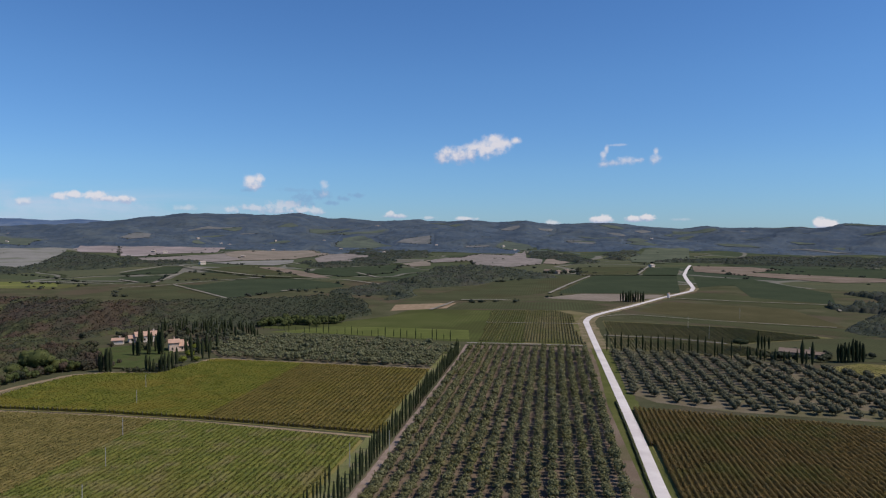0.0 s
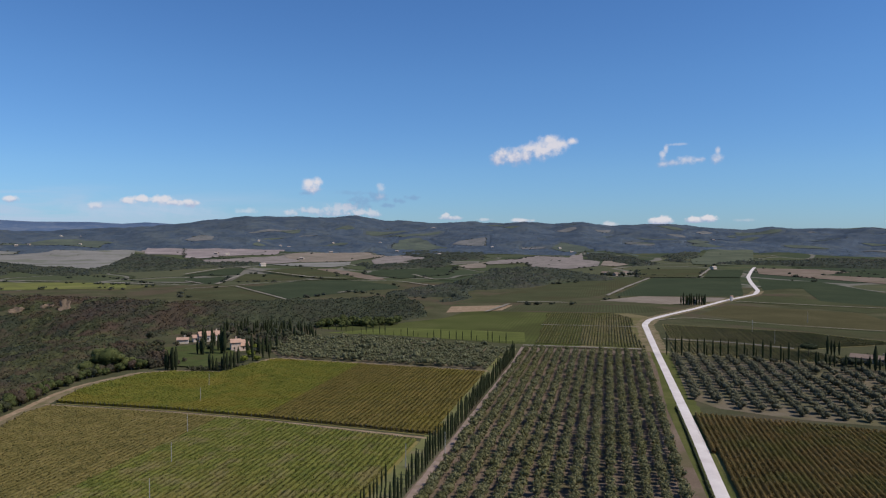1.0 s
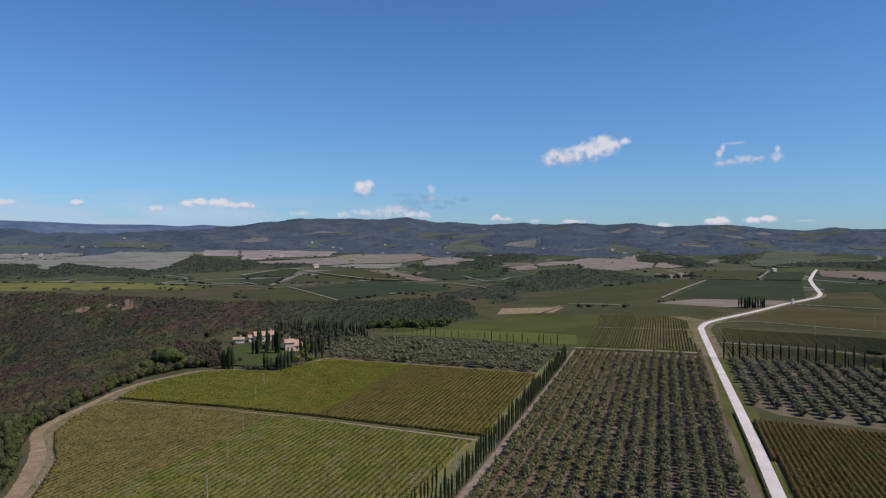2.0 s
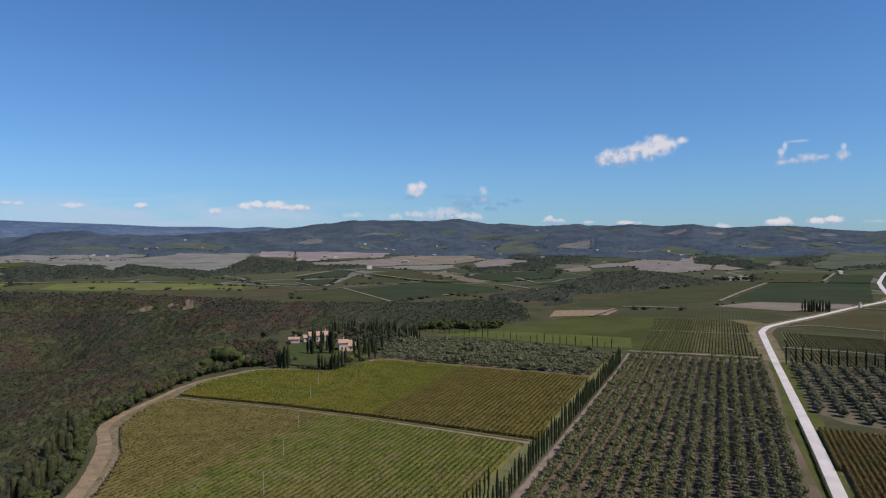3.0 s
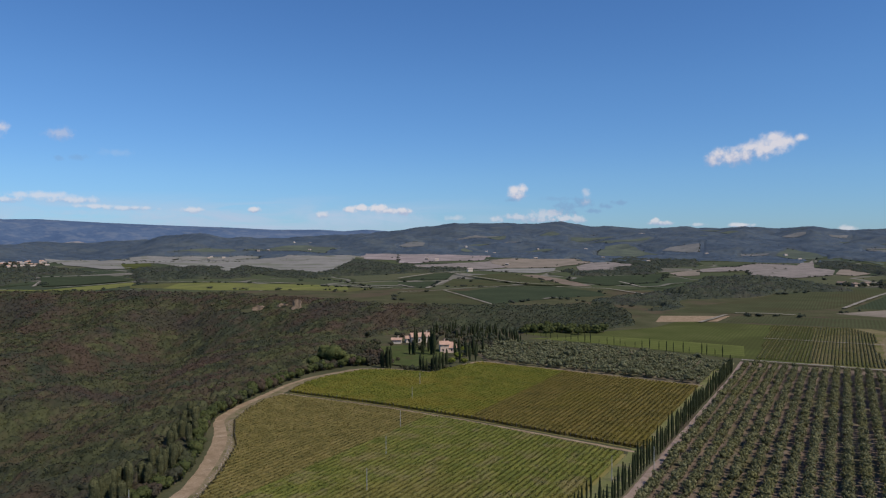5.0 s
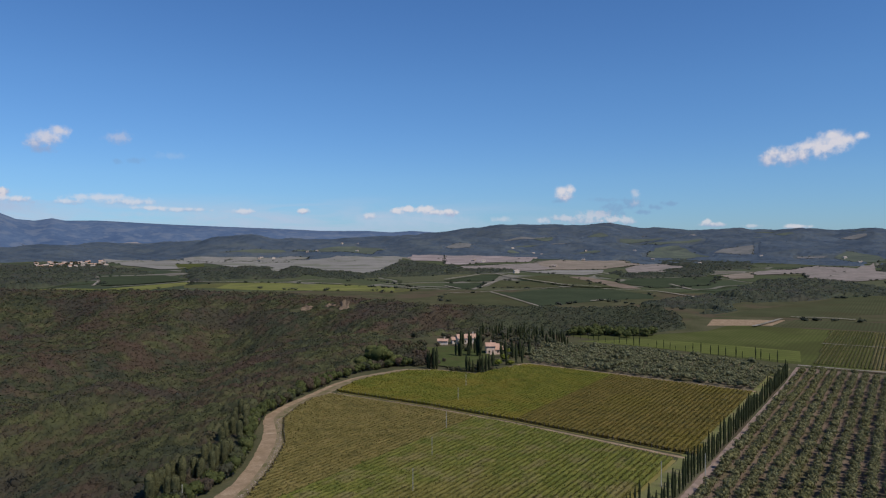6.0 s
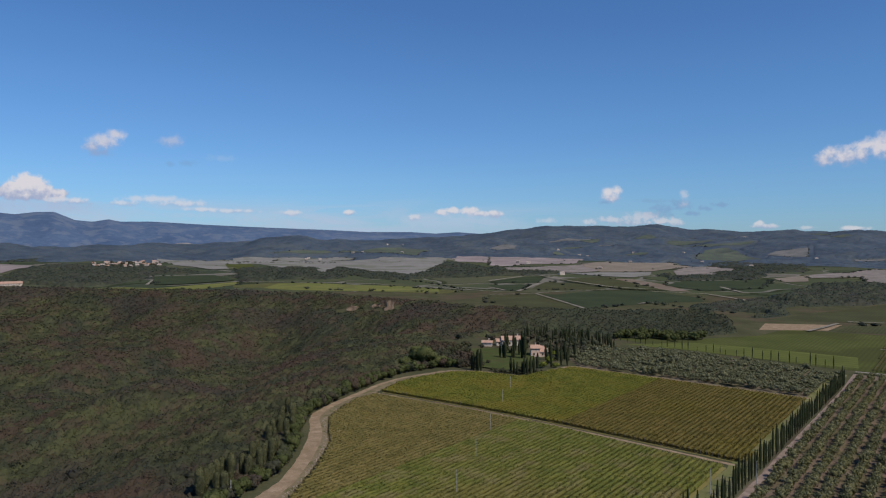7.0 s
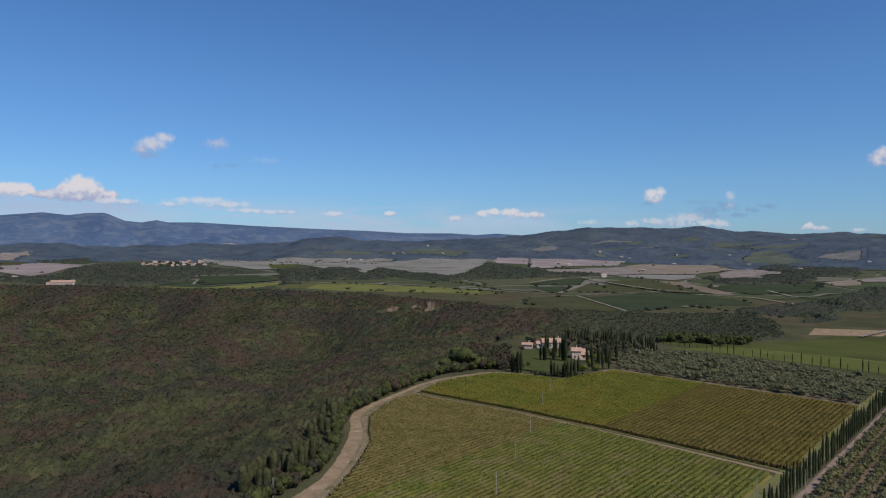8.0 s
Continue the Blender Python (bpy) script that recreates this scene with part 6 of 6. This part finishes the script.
def house(x, y, turn, label, blocks, wall="stone", windows=True, z=None, tiles="rooftile"):
    """A farmhouse of gabled blocks (x0, x1, y0, y1, wall height, roof rise), each with its wall, roof, windows and chimney."""
    z = float(height(x, y)) if z is None else z
    ob = thing("house", x, y, z, turn, label, "house", "")
    for n, (x0, x1, y0, y1, h, rise) in enumerate(blocks):
        bm = bmesh.new()
        gable_body(bm, x0, x1, y0, y1, h, rise)
        body = part("wall", bm, M[wall], ob)
        bm = bmesh.new()
        pitched(bm, x0, x1, y0, y1, h, rise)
        roof = part("roof", bm, M[tiles], ob, "terracotta tiled roof")
        if n == 0:
            bm = bmesh.new()
            box(bm, x1 - 2.4, x1 - 1.8, (y0 + y1) / 2 + 0.6, (y0 + y1) / 2 + 1.2, h + rise * 0.5, h + rise + 1.0)
            box(bm, x1 - 2.5, x1 - 1.7, (y0 + y1) / 2 + 0.5, (y0 + y1) / 2 + 1.3, h + rise + 1.0, h + rise + 1.12)
            part("chimney", bm, M[wall], roof)
        if windows:
            for floor in range(max(1, int(h // 2.7))):
                for wx in np.arange(x0 + 1.6, x1 - 1.0, 3.1):
                    zz = 1.0 + floor * 2.8
                    if zz + 1.2 > h:
                        continue
                    for yy, s in ((y0, -1), (y1, 1)):
                        bm = bmesh.new()
                        box(bm, wx - 0.45, wx + 0.45, yy - 0.03, yy + 0.03, zz, zz + 1.25)
                        pane = part("window", bm, M["shutter"], ob, "dark shuttered window")
                        bm = bmesh.new()
                        box(bm, wx - 0.58, wx + 0.58, min(yy, yy + s * 0.12), max(yy, yy + s * 0.12), zz - 0.12, zz)
                        part("sill", bm, M[wall], pane)
    return ob


house(-172.5, 409, 32, "long pale stone farmhouse with a terracotta roof", ((-6.2, 6.2, -3.6, 3.6, 3.6, 2.1), (-9.6, -6.2, -2.6, 2.6, 2.6, 1.4)))
house(-143, 377, 28, "pinkish plaster farmhouse with a terracotta roof", ((-3.8, 1.2, -2.6, 2.6, 4.8, 1.6), (1.2, 5.4, -2.2, 2.6, 2.8, 1.4), (-2, 4, 2.6, 6, 3.8, 1.4)), "plaster")
house(-184, 398, 20, "low stone outbuilding with a tiled roof", ((-3, 3, -2, 2, 2.4, 1.0),), windows=False)
house(187, 368, -32, "long low farm building with a tiled roof", ((-9, 7, -3.5, 3.5, 2.6, 1.4), (7, 12, -2.6, 2.6, 2.2, 1.0)), "old_stone", tiles="old_roof")
house(-971, 560, 58, "pale farmhouse on the far rim", ((-15, 15, -6, 6, 6.0, 2.4), (-20, -15, -5, 5, 4.4, 1.6)))
g = gen(51)
for k in range(30):
    f = k / 29
    x, y = at_bearing(54.9 - 4.4 * f + g.normal(0, 0.2), 1830 + g.normal(0, 45))
    w, d = g.uniform(2.8, 5.2), g.uniform(2.4, 3.6)
    house(x, y, g.uniform(0, 90), "pale stone house of a hill village", ((-w, w, -d, d, g.uniform(3, 6.5), 1.6),), g.choice(("stone", "plaster", "old_stone")), windows=False, tiles=g.choice(("rooftile", "pale_roof")))
    x, y = at_bearing(54.9 - 4.4 * g.random(), 1815 + g.normal(0, 45))
    plant(OAK[k % 5], x, y, g.uniform(0.9, 1.6), g.uniform(0, 360), label="dark tree between village houses")
for x, y in ((-1576, 2256), (-1457, 2355), (-1588, 2210), (-1656, 2029), (-1616, 2045), (-1637, 1991), (-435, 1274), (-744, 1812), (-668, 1694), (-823, 2613), (-788, 2605), (-474, 2808), (-182, 2167), (-344, 3732), (-909, 2616), (-643, 2706), (208, 2424), (-23, 2517), (229, 2241), (374, 1262), (800, 2702), (-513, 2132), (-1194, 609), (-1593, 2582), (-1634, 2520), (-450, 1590), (-338, 2337)):
    house(x, y, g.uniform(-30, 60), "small pale farmhouse among far fields", ((-5, 5, -3.5, 3.5, g.uniform(3.2, 5), 1.5),), g.choice(("stone", "stone", "old_stone")), windows=False, tiles="pale_roof")
for x, y in ((162, 1078), (172, 1056), (190, 1083)):
    house(x, y, g.uniform(-30, 60), "low old farm building among trees", ((-6, 6, -4, 4, 3.4, 1.6),), "old_stone", windows=False, tiles="old_roof")
for k in range(14):
    plant(OAK[k % 5], 150 + k * 3.4 + g.normal(0, 2), 1046 + g.uniform(-8, 22), g.uniform(0.8, 1.3), g.uniform(0, 360), label="dark tree around a far farmyard")
house(174, 650, 20, "small dark-sided hut among cypresses", ((-3, 3, -2.5, 2.5, 3.4, 1.2),), "old_stone", tiles="old_roof")
for k in range(18):
    plant(THICK_CYPRESS[k % 4], 164 + k * 1.15, 643 + g.uniform(-2, 6), g.uniform(0.85, 1.15), g.uniform(0, 360), label="dark cypress round a small hut")

# white wayside pillar at the road
ob = thing("wayside_pillar", 221, 688, 0.0, 25, "tall white plastered pillar beside the gravel road", "pillar", "")
bm = bmesh.new()
box(bm, -1.0, 1.0, -1.0, 1.0, -0.2, 4.2)
bmesh.ops.bevel(bm, geom=bm.edges[:], offset=0.08, segments=1, affect="EDGES")
part("shaft", bm, M["gravel"], ob)
bm = bmesh.new()
pitched(bm, -1.1, 1.1, -1.1, 1.1, 4.2, 0.5, 0.1)
part("cap", bm, M["rooftile"], ob, "small tiled cap")

# ---- poles ----


def pole(x, y, tall, label, arm=True):
    ob = thing("utility_pole", x, y, float(height(x, y)), g.uniform(60, 110), label, "pole", "utility poles")
    v, f = tube(((0, 0, -0.3), (0, 0, tall * 0.5), (0, 0, tall)), (0.12, 0.10, 0.08), 8)
    child("shaft", raw("shaft", v, f, M["pole"]), ob)
    if arm:
        bm = bmesh.new()
        box(bm, -0.5, 0.5, -0.05, 0.05, tall - 0.45, tall - 0.35)
        part("crossarm", bm, M["post"], ob)
    return ob


for x, y, h in ((-91, 189, 6.8), (-100, 219, 6.8), (-113, 259, 6.2), (-121, 286, 6.2), (-83, 161, 6.8)):
    pole(x, y, h, "pale concrete pole standing among the vines", False)
for x, y, h in ((-15, 199, 8.8), (-25.5, 193, 7.0)):
    pole(x, y, h, "pale pole beside the cypress lane", False)
for x, y, h in ((165, 472, 8.0), (161, 424, 8.5), (222, 525, 8.0), (-131, 130, 5.5)):
    pole(x, y, h, "thin pale pole at a field's edge", False)

# pale end stakes of the olive rows
for k, (a, b) in enumerate(rows_in(OLIVES, 4.4, 0.0, 0.5)):
    ob = tagged(new("stake", POST), "pale timber end stake of an olive row", "stake", "stakes of the olive rows")
    ob.matrix_basis = pose(b[0], b[1], 0, 0, 0, 0) @ Matrix.Diagonal((2.2, 2.2, 0.8, 1))

# field tracks of the distance


def field_track(width, *line):
    far = max(math.hypot(*p) for p in line) > 1250
    ribbon("field_track", line, width * 0.75, M["track"], "pale earth track between far fields", "track", step=6.0, lift_by=1.9 if far else 0.35)


field_track(2, (118, 528), (143, 546), (200, 506), (271, 472))
field_track(3, (220, 676), (290, 640), (346, 619), (321, 566))
field_track(3, (100, 435), (135, 425), (166, 403))
field_track(3, (14, 404), (50, 400), (84, 395))
field_track(2, (30, 494), (60, 491), (98, 487))
field_track(7, (-459, 1000), (-467, 1173))
field_track(5, (-434, 945), (-403, 965), (-374, 1003))
field_track(8, (-343, 834), (-360, 918), (-379, 1013))
field_track(6, (-449, 1199), (-356, 1072), (-259, 957), (-196, 929))
field_track(4, (-309, 808), (-251, 727), (-198, 651))
field_track(6, (-406, 885), (-361, 839))
field_track(4, (-351, 765), (-320, 798), (-282, 882), (-241, 931))
field_track(6, (-128, 1050), (-87, 946), (-76, 953))
field_track(5, (-194, 917), (-126, 905), (-87, 849), (-41, 780))
field_track(9, (-800, 801), (-737, 829), (-618, 865), (-555, 861))
field_track(7, (-478, 843), (-383, 821))
field_track(5, (-429, 660), (-411, 657))
field_track(7, (-810, 681), (-798, 740), (-801, 814))
field_track(6, (-853, 685), (-941, 767))
field_track(6, (-852, 627), (-836, 638))
field_track(5, (110, 725), (152, 846), (212, 1006))
field_track(5, (285, 1025), (360, 1235))
field_track(5, (197, 1015), (243, 1023), (285, 1019))
field_track(4, (-10, 570), (0, 600), (11, 638))
field_track(4, (17, 650), (46, 655), (69, 647))
field_track(6, (-168, 732), (-156, 759))

# pale rubble along the dirt track
g = gen(61)
p = np.array(((-103.6, 70), (-114.4, 112), (-123.0, 145), (-127.8, 155.5), (-137.6, 175.0), (-147.6, 190.5), (-160.6, 205), (-168, 221.5), (-172.8, 247)), float)
s = np.r_[0, np.cumsum(np.hypot(*np.diff(p, axis=0).T))]
q = g.uniform(20, s[-1] * 0.8, 520)
rx, ry = np.interp(q, s, p[:, 0]) + g.normal(0, 0.4, len(q)), np.interp(q, s, p[:, 1]) + g.normal(0, 0.4, len(q))
stones = [lump((0, 0, 0.1), (1.0, 0.8, 0.6), 0.3, 1, g) for _ in range(5)]
stuff("rubble", scatter(stones, rx, ry, height(rx, ry) + 0.1, g.lognormal(-1.75, 0.4, len(q)), g, 0.2), M["rubble"], "pale rubble stones along the dirt track", "stones")
